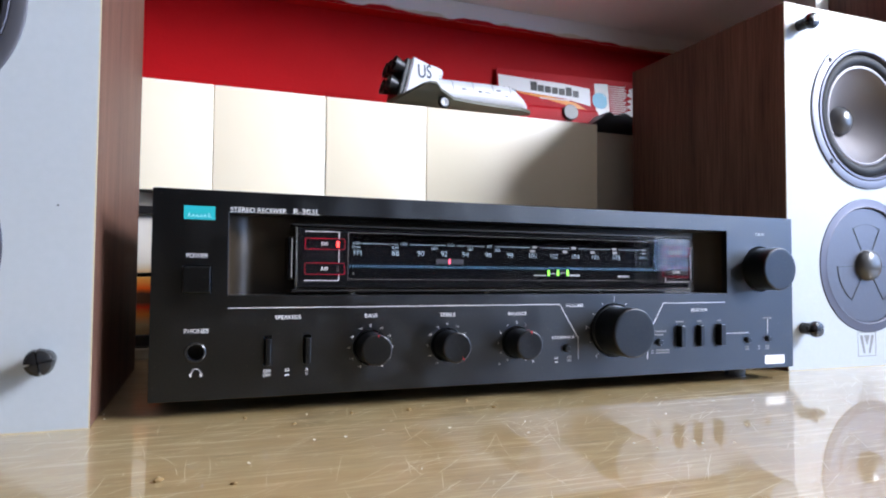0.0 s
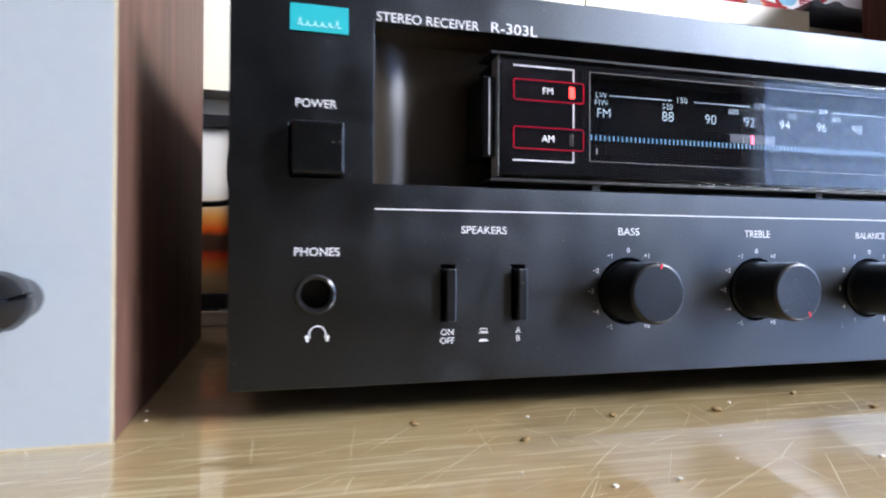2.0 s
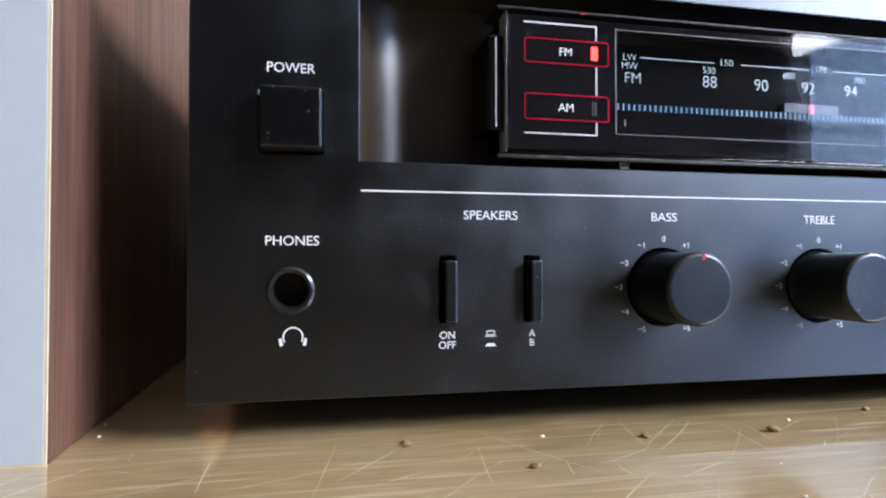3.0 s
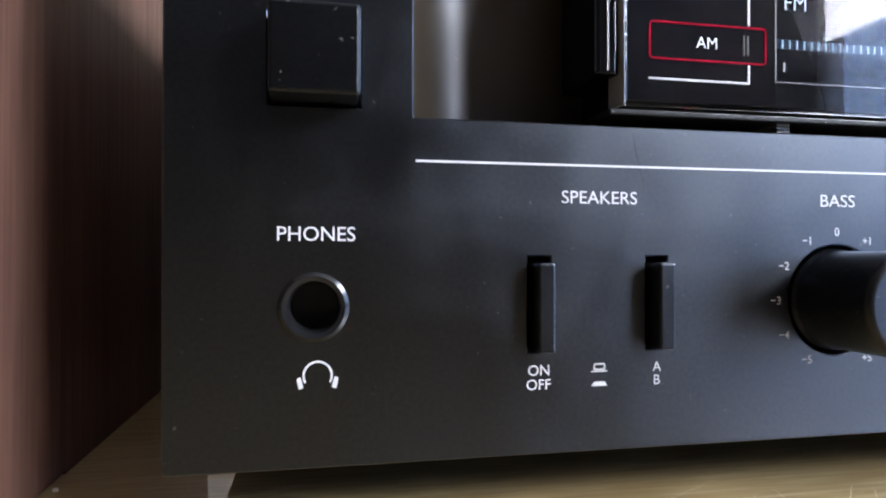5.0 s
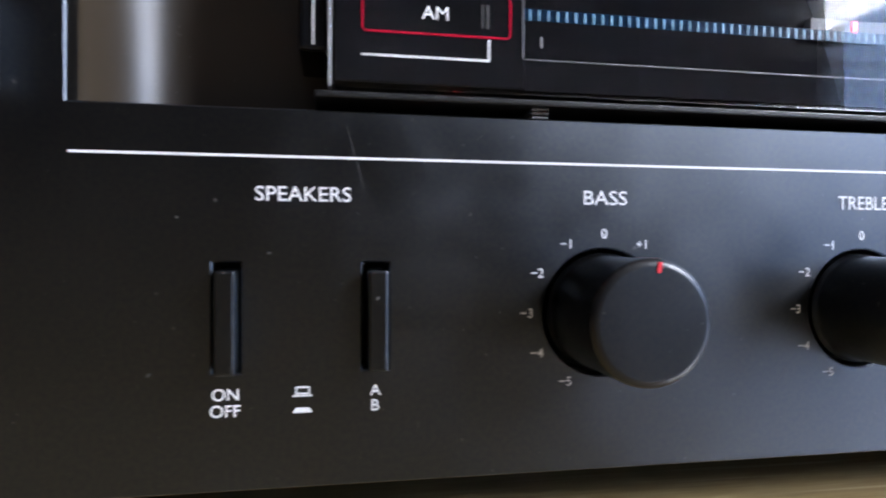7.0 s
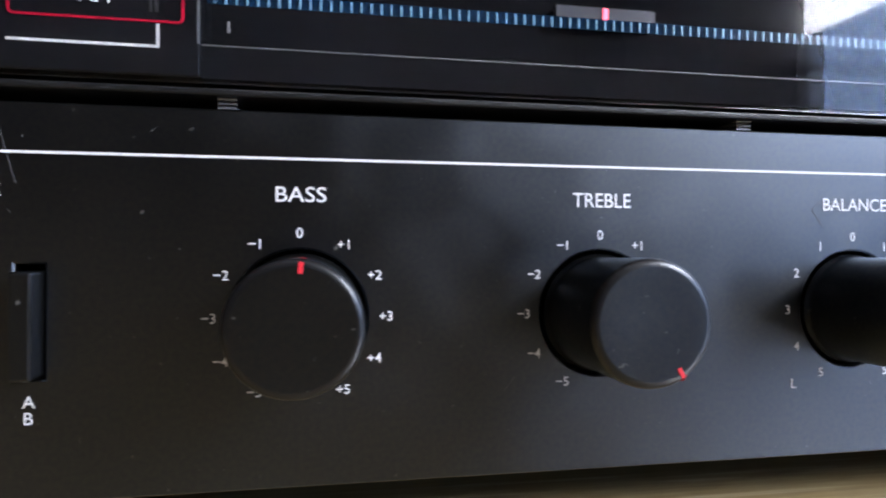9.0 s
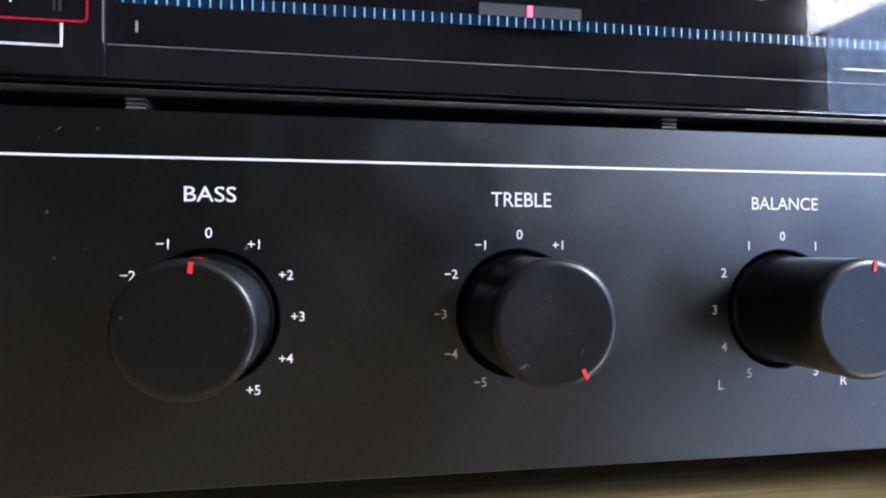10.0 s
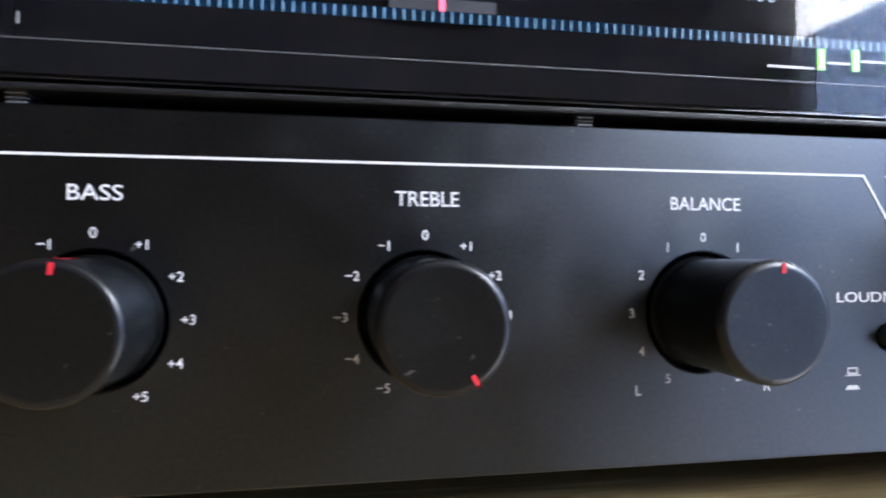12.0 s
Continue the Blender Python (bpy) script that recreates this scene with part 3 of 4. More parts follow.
for word, z, h in (("LW", 0.0911, 0.0017), ("MW", 0.0889, 0.0017), ("FM", 0.0858, 0.0026)):
    lettering(word, 0.1046 if h < 0.002 else 0.1054, z, h, dial, GY, material=M_LIT)
FMX = [0.1272, 0.1425, 0.1570, 0.1706, 0.1854, 0.2001, 0.2157, 0.2308, 0.2464, 0.2612, 0.2771]
for i, x in enumerate(FMX):
    lettering(str(88 + 2 * i), x, 0.0861, 0.0029, dial, GY, 0.0040 if i < 6 else 0.0052, M_LIT)
LWX = [0.1323, 0.1612, 0.1860, 0.2170, 0.2450, 0.2755]
for word, x in zip(("150", "170", "200"), LWX):
    lettering(word, x, 0.0914, 0.0017, dial, GY, 0.0035, M_LIT)
for word, x in zip(("530", "600", "700", "800"), (0.1270, 0.1510, 0.1735, 0.1915)):
    lettering(word, x, 0.0891, 0.0017, dial, GY, 0.0036, M_LIT)
for x in LWX[3:]:
    part("print_mark", bar(x - 0.0015, x + 0.0015, 0.0907, 0.0921, GY), M_GREYPRINT, dial)
for x in (0.2155, 0.2385, 0.2590, 0.2760):
    part("print_mark", bar(x - 0.0016, x + 0.0016, 0.0882, 0.0897, GY), M_GREYPRINT, dial)
for x0, x1 in ((0.1075, 0.1285), (0.1365, 0.1573), (0.1650, 0.1825), (0.1898, 0.2130), (0.2210, 0.2418), (0.2485, 0.2725), (0.2790, 0.2950)):
    part("dial_line", bar(x0, x1, 0.0910, 0.0912, GY), M_LIT, dial)
for z, h in ((0.0912, 0.0013), (0.0890, 0.0013)):
    part("print_mark", bar(0.2975, 0.3000, z - h / 2, z + h / 2, GY), M_GREYPRINT, dial)
lettering("MHz", 0.2985, 0.0863, 0.0018, dial, GY, material=M_LIT)
bm = bmesh.new()
ticks = []
for i in range(140):
    x = 0.1012 + i * 0.00147
    ticks.append(bar(x, x + 0.00021, 0.0776, 0.0791, GY - 0.00006))
bm = join(*ticks)
tagged(part("tick_scale", bm, M_TICK, dial, "row of pale blue lit ticks"), kind="stuff")
part("tick_band", bar(0.1002, 0.3070, 0.0775, 0.0793, GY, 0.00004), Mat("blue_tick_band", (0.002, 0.011, 0.026), 0.1).m, dial)
part("pointer_window", box(0.1539, 0.1714, 0.0060, 0.0077, 0.0802, 0.0832), Mat("grey_pointer_window", (0.05, 0.05, 0.055), 0.2).m, dial)
part("pointer", bar(0.1620, 0.1628, 0.0804, 0.0830, 0.0060, 0.0003), M_PTR, dial, "glowing red pointer")
part("print_mark", bar(0.1030, 0.1033, 0.0735, 0.0751, GY), M_GREYPRINT, dial)
for i, x in enumerate((0.2268, 0.2335, 0.2404)):
    part("signal_bar", bar(x - 0.0006, x + 0.0006, 0.0738 + 0.0001 * i, 0.0773 + 0.0002 * i, GY, 0.0003), M_GREEN, dial, "glowing green signal bar")
for x0, x1, z in ((0.2167, 0.2256, 0.0740), (0.2281, 0.2325, 0.0751), (0.2347, 0.2394, 0.0757)):
    part("signal_line", bar(x0, x1, z - 0.00018, z + 0.00018, GY), M_SOFTPRINT, dial)
part("print_mark", bar(0.2415, 0.2495, 0.0735, 0.0747, GY), M_GREYPRINT, dial)
part("print_mark", bar(0.2785, 0.2870, 0.0730, 0.0742, GY), M_GREYPRINT, dial)

# badge, title and lines
badge = part("badge", bar(0.0148, 0.0298, 0.1014, 0.1084, 0.0, 0.0005), M_TEAL, R, "teal badge with pale script")
script = []
for i, h in enumerate((0.0020, 0.0012, 0.0012, 0.0011, 0.0012, 0.0019)):
    x = 0.0168 + i * 0.0019
    script.append(stroke([(x, 0.1027), (x + 0.0005, 0.1027 + h), (x + 0.0009, 0.1028), (x + 0.0016, 0.1028)], 0.00028, -0.00055))
part("script_mark", join(*script), M_TEALPALE, badge)
lettering("STEREO RECEIVER", 0.0517, 0.1073, 0.0026, R, width=0.0288)
lettering("R-303L", 0.0767, 0.1075, 0.0030, R, width=0.0140)
LW = 0.00036
part("print_line", stroke([(0.0371, 0.0557), (0.2343, 0.0559), (0.2477, 0.0345), (0.2477, 0.0213)], LW, 0.0), M_PRINT, R)
part("print_line", stroke([(0.3009, 0.0191), (0.3009, 0.0345), (0.3139, 0.0560), (0.3667, 0.0562)], LW, 0.0), M_PRINT, R)
part("print_line", stroke([(0.3660, 0.0345), (0.3875, 0.0345)], 0.0003, 0.0), M_PRINT, R)
part("print_line", stroke([(0.4055, 0.0330), (0.4055, 0.0438)], 0.0003, 0.0), M_PRINT, R)
lettering("POWER", 0.0216, 0.0828, 0.0022, R, width=0.0105)
lettering("PHONES", 0.0220, 0.0442, 0.0022, R, width=0.0116)
lettering("SPEAKERS", 0.0678, 0.0505, 0.0021, R, width=0.0133)
lettering("BASS", 0.1133, 0.0507, 0.0022, R, width=0.0071)
lettering("TREBLE", 0.1592, 0.0506, 0.0022, R, width=0.0096)
lettering("BALANCE", 0.2048, 0.0506, 0.0021, R, width=0.0123)
lettering("VOLUME", 0.2450, 0.0551, 0.0019, R, width=0.0128)
lettering("LOUDNESS", 0.2370, 0.0353, 0.0017, R, width=0.0160)
lettering("SELECTOR", 0.3438, 0.0511, 0.0019, R, width=0.0140)
lettering("TUNING", 0.3988, 0.1046, 0.0016, R, width=0.0082)
lettering("ON", 0.0572, 0.0224, 0.0017, R)
lettering("OFF", 0.0572, 0.0201, 0.0017, R)
lettering("A", 0.0780, 0.0224, 0.0016, R)
lettering("B", 0.0780, 0.0202, 0.0016, R)
lettering("OFF", 0.2412, 0.0228, 0.0014, R)
lettering("ON", 0.2412, 0.0207, 0.0014, R)
for x, z in ((0.0677, 0.0), (0.2320, 0.0002)):
    up = outline([(x - 0.0009, 0.0222 + z), (x + 0.0009, 0.0222 + z), (x + 0.0009, 0.0231 + z), (x - 0.0009, 0.0231 + z)], 0.00022, 0.0)
    part("push_symbol", join(up, bar(x - 0.0014, x + 0.0014, 0.0218 + z, 0.0220 + z, 0.0), sheet([(x - 0.0014, 0.0195 + z), (x + 0.0014, 0.0195 + z), (x + 0.0009, 0.0202 + z), (x - 0.0009, 0.0202 + z)], 0.0)), M_PRINT, R)
arc = [(0.0222 + 0.0021 * math.cos(radians(a)), 0.0228 + 0.0021 * math.sin(radians(a))) for a in range(-30, 211, 16)]
part("headphone_symbol", join(stroke(arc, 0.0003, 0.0), sheet([(0.0191, 0.0224), (0.0197, 0.0226), (0.0201, 0.0210), (0.0194, 0.0208)], 0.0), sheet([(0.0253, 0.0224), (0.0247, 0.0226), (0.0243, 0.0210), (0.0250, 0.0208)], 0.0)), M_PRINT, R)
# writing too small to read
for x0, x1, z, h in ((0.3240, 0.3310, 0.0434, 0.0011), (0.3421, 0.3460, 0.0435, 0.0011), (0.3596, 0.3630, 0.0436, 0.0011), (0.4015, 0.4095, 0.0446, 0.0011), (0.3845, 0.3880, 0.0246, 0.0010), (0.3845, 0.3880, 0.0229, 0.0010), (0.3962, 0.3985, 0.0247, 0.0010), (0.3962, 0.3985, 0.0229, 0.0010), (0.4032, 0.4070, 0.0246, 0.0010), (0.4032, 0.4070, 0.0229, 0.0010), (0.3040, 0.3165, 0.0372, 0.0011), (0.3070, 0.3140, 0.0350, 0.0011), (0.3040, 0.3062, 0.0246, 0.0010), (0.3040, 0.3062, 0.0230, 0.0010), (0.3075, 0.3190, 0.0247, 0.0010), (0.3075, 0.3190, 0.0230, 0.0010)):
    n = max(2, round((x1 - x0) / 0.0011))
    w = (x1 - x0) / n
    part("print_mark", join(*[bar(x0 + i * w, x0 + (i + 0.72) * w, z - h / 2, z + h / 2, 0.0) for i in range(n)]), M_GREYPRINT, R)

for pts in ([(0.0738, 0.0604), (0.0762, 0.0515)], [(0.1985, 0.0470), (0.1965, 0.0498), (0.1990, 0.0515)], [(0.1435, 0.0215), (0.1450, 0.0235)], [(0.0930, 0.0590), (0.0938, 0.0597)]):
    part("scratch", stroke(pts, 0.00009, 0.0, 0.00004), M_SCRATCH, R)

# phones socket, power button and switches
part("socket_ring", lathe([(0.0036, 0.0046), (0.0036, 0.0006), (0.0040, -0.0004), (0.0047, -0.0006), (0.0053, -0.0002), (0.0054, 0.0002), (0.0049, 0.0004), (0.0049, 0.0046)], 48, *JACK, close=False), M_SOCKET, R, "dark metal socket ring", 40)
part("socket_tube", lathe([(0.0037, 0.0030), (0.0037, 0.0180), (0.0, 0.0182)], 40, *JACK, close=False), M_DARK, R, "", 40)
part("power_button", box(POWER[0] + 0.0004, POWER[1] - 0.0004, -0.0066, 0.0070, POWER[2] + 0.0004, POWER[3] - 0.0004, 0.0006, 3), M_KNOB, R, "square black power button")
for s in SWITCH:
    part("speaker_switch", box(s[0] + 0.0007, s[1] - 0.0003, -0.0034, 0.0070, s[2] + 0.0003, s[3] - 0.0010, 0.0004), M_KNOB, R, "slim black push switch")
for i, s in enumerate(SELECT):
    part("selector_switch", box(s[0] + 0.0004, s[1] - 0.0004, -0.0036 if i == 1 else -0.0042, 0.0070, s[2] + 0.0004, s[3] - 0.0004, 0.0004), M_KNOB, R, "slim black push switch")
for s in SMALL:
    part("small_button", lathe([(0.0, -0.0026), (0.0016, -0.0026), (0.0019, -0.0022), (0.0019, 0.0070)], 24, *s, close=False), M_KNOB, R, "small round black button", 40)


def knob(name, c, r, length, base, mark):
    """A turned knob with a collar at its foot and a red mark on its edge; mark in degrees clockwise from the top."""
    prof = [(base, 0.0068), (base, 0.0002), (base - 0.0003, -0.0004), (r + 0.0001, -0.0008), (r, -0.0020), (r, -length + 0.0010), (r - 0.00008, -length + 0.00062), (r - 0.0003, -length + 0.0003), (r - 0.00062, -length + 0.00008), (r - 0.0010, -length)]
    prof += [(r * 0.86, -length), (r * 0.5, -length + 0.00005), (0.0, -length + 0.0001)]
    k = part(name, lathe(prof, 72, *c, close=False), M_KNOB, R, "round black plastic control knob", 24)
    part("knob_rim", lathe([(r + 0.00002, -length + 0.0010), (r - 0.00005, -length + 0.0006), (r - 0.00026, -length + 0.00026), (r - 0.0006, -length + 0.00004), (r - 0.0010, -length - 0.00002)], 72, *c, close=False), M_KNOBRIM, k, "worn shiny rim", 60)
    if mark is not None:
        a = radians(90 - mark)
        u, v = Vector((math.cos(a), math.sin(a))), Vector((-math.sin(a), math.cos(a)))
        o = Vector(c)
        pts = [o + u * (r - 0.0018) - v * 0.00028, o + u * (r - 0.0004) - v * 0.00028, o + u * (r - 0.0004) + v * 0.00028, o + u * (r - 0.0018) + v * 0.00028]
        bm = sheet([tuple(p) for p in pts], -length - 0.00004)
        e = r + 0.00006
        q = [o + u * e - v * 0.00030, o + u * e + v * 0.00030]
        vs = [bm.verts.new((p.x, y, p.y)) for p in q for y in (-length + 0.0003, -length + 0.0070)]
        bm.faces.new((vs[0], vs[1], vs[3], vs[2]))
        part("red_mark", bm, M_REDMARK, k)
    return k


for c, m, word in zip(KNOBS, (6, 149, 7), ("bass_knob", "treble_knob", "balance_knob")):
    knob(word, c, 0.0086, {"bass_knob": 0.0154, "treble_knob": 0.0167, "balance_knob": 0.0174}[word], 0.0091, m)
knob("volume_knob", VOL, 0.0154, 0.0214, 0.0164, None)
knob("tuning_knob", TUN, 0.0148, 0.0175, 0.0153, None)
for n, c in enumerate(KNOBS):
    for i in range(-5, 6):
        a = radians(30 * i)
        word = str(abs(i)) if n == 2 or i == 0 else ("\u2212" if i < 0 else "+") + str(abs(i))
        lettering(word, c[0] + 0.0124 * math.sin(a), c[1] + 0.0121 * math.cos(a), 0.0015 if i == 0 or n == 2 else 0.0014, R, weight=0.005)
lettering("L", 0.1930, 0.0209, 0.0016, R)
lettering("R", 0.2158, 0.0209, 0.0016, R)
for i in range(-5, 6):
    a = radians(28 * i)
    s, c = math.sin(a), math.cos(a)
    if i in (-5, -3, 0, 3, 5):
        lettering(str(i + 5), VOL[0] + 0.0212 * s, VOL[1] + 0.0212 * c, 0.0016, R)
    part("print_mark", stroke([(VOL[0] + 0.0186 * s, VOL[1] + 0.0186 * c), (VOL[0] + 0.0196 * s, VOL[1] + 0.0197 * c)], 0.00042, 0.0), M_PRINT, R)
part("sticker", sheet(rounded(0.4029, 0.4212, 0.0116, 0.0179, 0.0008), 0.0, 0.0002), M_STICKER, R, "small white paper sticker")
part("rod_antenna", join(box(-0.0025, 0.0050, 0.203, 0.212, 0.0790, 0.1160, 0.0022), box(0.0, 0.012, 0.198, 0.206, 0.088, 0.100, 0.001)), M_CABLE, R, "black antenna bar on the back")

# ---- loudspeakers ----


def loudspeaker(x, y, label, dx, peg_x, wc, specks=()):
    """A bookshelf speaker; x is its middle, y its front, standing on the counter."""
    w, h, d = 0.184, 0.296, 0.195
    sp = thing("loudspeaker", label, "loudspeaker", "pair of loudspeakers", at=(x, y, 0))
    rc = 0.0845
    front = [ring_points(0.0560, 72, dx, wc), ring_points(0.0530, 72, dx, rc)]
    part("cabinet", join(box(-w / 2, w / 2, 0.0400, d, 0, h), pierced(rounded(-w / 2, w / 2, 0, h, 0.0008, 2), front, 0.0022, 0.0400), pierced(rect(-w / 2, w / 2, 0.0, h), [rect(-w / 2 + 0.0006, w / 2 - 0.0006, 0.0006, h - 0.0006)], 0.0008, 0.0022)), M_WALNUT, sp, "walnut veneered cabinet")
    part("baffle", pierced(rect(-w / 2 + 0.0006, w / 2 - 0.0006, 0.0006, h - 0.0006), front, 0.0, 0.0022), M_SPKFRONT, sp, "white painted front panel")
    part("edge_band", pierced(rect(-w / 2, w / 2, 0.0, h), [rect(-w / 2 + 0.0006, w / 2 - 0.0006, 0.0006, h - 0.0006)], 0.0001, 0.0007), M_EDGE, sp)
    for px, pz in specks:
        part("speck", lathe([(0.0, -0.0002), (0.0003, -0.0002), (0.00045, 0.0)], 12, px, pz, False), M_RUBBER, sp)
    woofer = part("woofer", lathe([(0.0632, 0.0), (0.0632, -0.0010), (0.0622, -0.0014), (0.0566, -0.0014), (0.0560, 0.0)], 96, dx, wc, False), M_WOOFRING, sp, "coated cone woofer in a pale metal ring", 40)
    part("basket_ring", lathe([(0.0562, -0.0016), (0.0558, -0.0022), (0.0538, -0.0022), (0.0530, -0.0010), (0.0524, 0.0020)], 96, dx, wc, False), M_RIM, woofer, "", 40)
    part("surround", lathe([(0.0526, 0.0018), (0.0508, 0.0002), (0.0478, -0.0006), (0.0445, 0.0004), (0.0425, 0.0026)], 96, dx, wc, False), M_RUBBER, woofer, "black rubber surround", 60)
    part("cone", lathe([(0.0430, 0.0022), (0.0418, 0.0014), (0.0404, 0.0018), (0.0396, 0.0040), (0.0350, 0.0092), (0.0260, 0.0165), (0.0120, 0.0250)], 96, dx, wc, False), M_CONE, woofer, "", 50)
    part("dust_cap", lathe([(0.0130, 0.0238), (0.0120, 0.0205), (0.0085, 0.0172), (0.0045, 0.0156), (0.0, 0.0150)], 64, dx, wc, False), M_CAP, woofer, "", 60)
    for a in (45, 135, 225, 315):
        part("screw", lathe([(0.0, -0.0020), (0.0016, -0.0019), (0.0022, -0.0014)], 16, dx + 0.0597 * math.cos(radians(a)), wc + 0.0597 * math.sin(radians(a)), False), M_RUBBER, woofer)
    rad = part("passive_radiator", lathe([(0.0, 0.0012), (0.0478, 0.0012), (0.0482, 0.0030)], 96, dx, rc, False), M_CLOTH, sp, "flat grey passive radiator disc", 40)
    part("radiator_ring", lathe([(0.0482, 0.0026), (0.0484, -0.0002), (0.0492, -0.0010), (0.0506, -0.0006), (0.0545, -0.0008), (0.0558, -0.0006), (0.0562, 0.0)], 96, dx, rc, False), M_RIM, rad, "", 40)
    part("centre_cap", lathe([(0.0132, 0.0013), (0.0130, -0.0010), (0.0118, -0.0034), (0.0085, -0.0054), (0.0045, -0.0064), (0.0, -0.0067)], 48, dx, rc, False), M_CAP, rad, "", 60)
    for mid in (90, 210, 330):
        pts = [(0.0140, mid - 27), (0.0345, mid - 27)] + [(0.0345, mid - 27 + 9 * i) for i in range(1, 7)] + [(0.0140, mid + 27)]
        flat = [(dx + r * math.cos(radians(a)), rc + r * math.sin(radians(a))) for r, a in pts]
        part("rib", stroke(flat, 0.0006, 0.0012, 0.0005), M_CAP, rad)
    for px in (-1, 1):
        for pz in (0.0335, 0.2780):
            peg = part("grille_peg", lathe([(0.0046, 0.0), (0.0048, -0.0080), (0.0046, -0.0095), (0.0012, -0.0100), (0.0, -0.0130)], 32, px * peg_x, pz, False), M_PEG, sp, "black plastic grille peg", 40)
            for a in (12, 102, 192, 282):
                bm = sector([(0.0006, -0.0080), (0.0046, -0.0080), (0.0060, -0.0098), (0.0063, -0.0120), (0.0056, -0.0143), (0.0036, -0.0154), (0.0006, -0.0154)], a + 6, a + 84, 9)
                bmesh.ops.translate(bm, vec=(px * peg_x, 0, pz), verts=bm.verts)
                part("peg_petal", bm, M_PEG, peg, "", 40)
    mx, mz = -0.0045, 0.0186
    mark = [outline(rect(mx - 0.0105, mx + 0.0105, mz - 0.0098, mz + 0.0098), 0.0006, 0.0)]
    mark += [sheet([(mx - 0.0085, mz + 0.0075), (mx - 0.0050, mz + 0.0075), (mx - 0.0020, mz - 0.0075), (mx - 0.0040, mz - 0.0075)], 0.0), sheet([(mx + 0.0085, mz + 0.0075), (mx + 0.0050, mz + 0.0075), (mx + 0.0020, mz - 0.0075), (mx + 0.0040, mz - 0.0075)], 0.0), sheet([(mx - 0.0035, mz + 0.0075), (mx + 0.0035, mz + 0.0075), (mx, mz - 0.0010)], 0.0)]
    part("maker_mark", join(*mark), M_GREYPRINT, sp)
    return sp


loudspeaker(-0.1160, -0.0080, "white-fronted walnut loudspeaker with black grille pegs on the counter", -0.0015, 0.0732, 0.2010, [(0.0762, 0.1052)])
loudspeaker(0.5495, 0.0280, "white-fronted walnut loudspeaker standing against the tile ledge", -0.0012, 0.0765, 0.2120)

# ---- behind the receiver ----
pic = thing("picture_frame", "black framed picture in blurred orange and cream", "picture")
for name, b in (("frame_rail", (-0.110, 0.003, 0.1239, 0.1310)), ("frame_rail", (-0.110, 0.003, 0.0105, 0.0196)), ("frame_stile", (-0.0074, 0.0, 0.0197, 0.1238)), ("frame_stile", (-0.110, -0.100, 0.0197, 0.1238))):
    part(name, box(b[0], b[1], 0.2485, 0.2605, b[2], b[3], 0.001), M_FRAME, pic)
part("picture", box(-0.0999, -0.0075, 0.2555, 0.2600, 0.0198, 0.1237), M_PICTURE, pic)
part("stand", box(-0.090, -0.020, 0.2490, 0.2600, 0.0090, 0.0104), M_FRAME, pic)
tagged(part("speaker_cable", tube([(0.004, 0.203, 0.1150), (-0.004, 0.207, 0.1160), (-0.0105, 0.205, 0.1020), (-0.0105, 0.203, 0.0820), (-0.003, 0.201, 0.0730), (0.002, 0.2005, 0.0760), (-0.006, 0.202, 0.0745), (-0.022, 0.206, 0.0718), (-0.060, 0.210, 0.0740), (-0.100, 0.200, 0.0800)], 0.0017), M_CABLE, smooth=60), "black looped cable behind the receiver", "cable")
tagged(part("aerial_wire", tube([(0.0016, 0.2080, 0.0720), (0.0018, 0.2082, 0.0400), (0.0018, 0.2090, 0.0110), (0.0050, 0.2110, 0.0009), (0.03, 0.206, 0.0008)], 0.0007, 6), M_WIRE, smooth=60), "thin white aerial wire hanging to the counter", "wire")

# ---- on the ledge ----


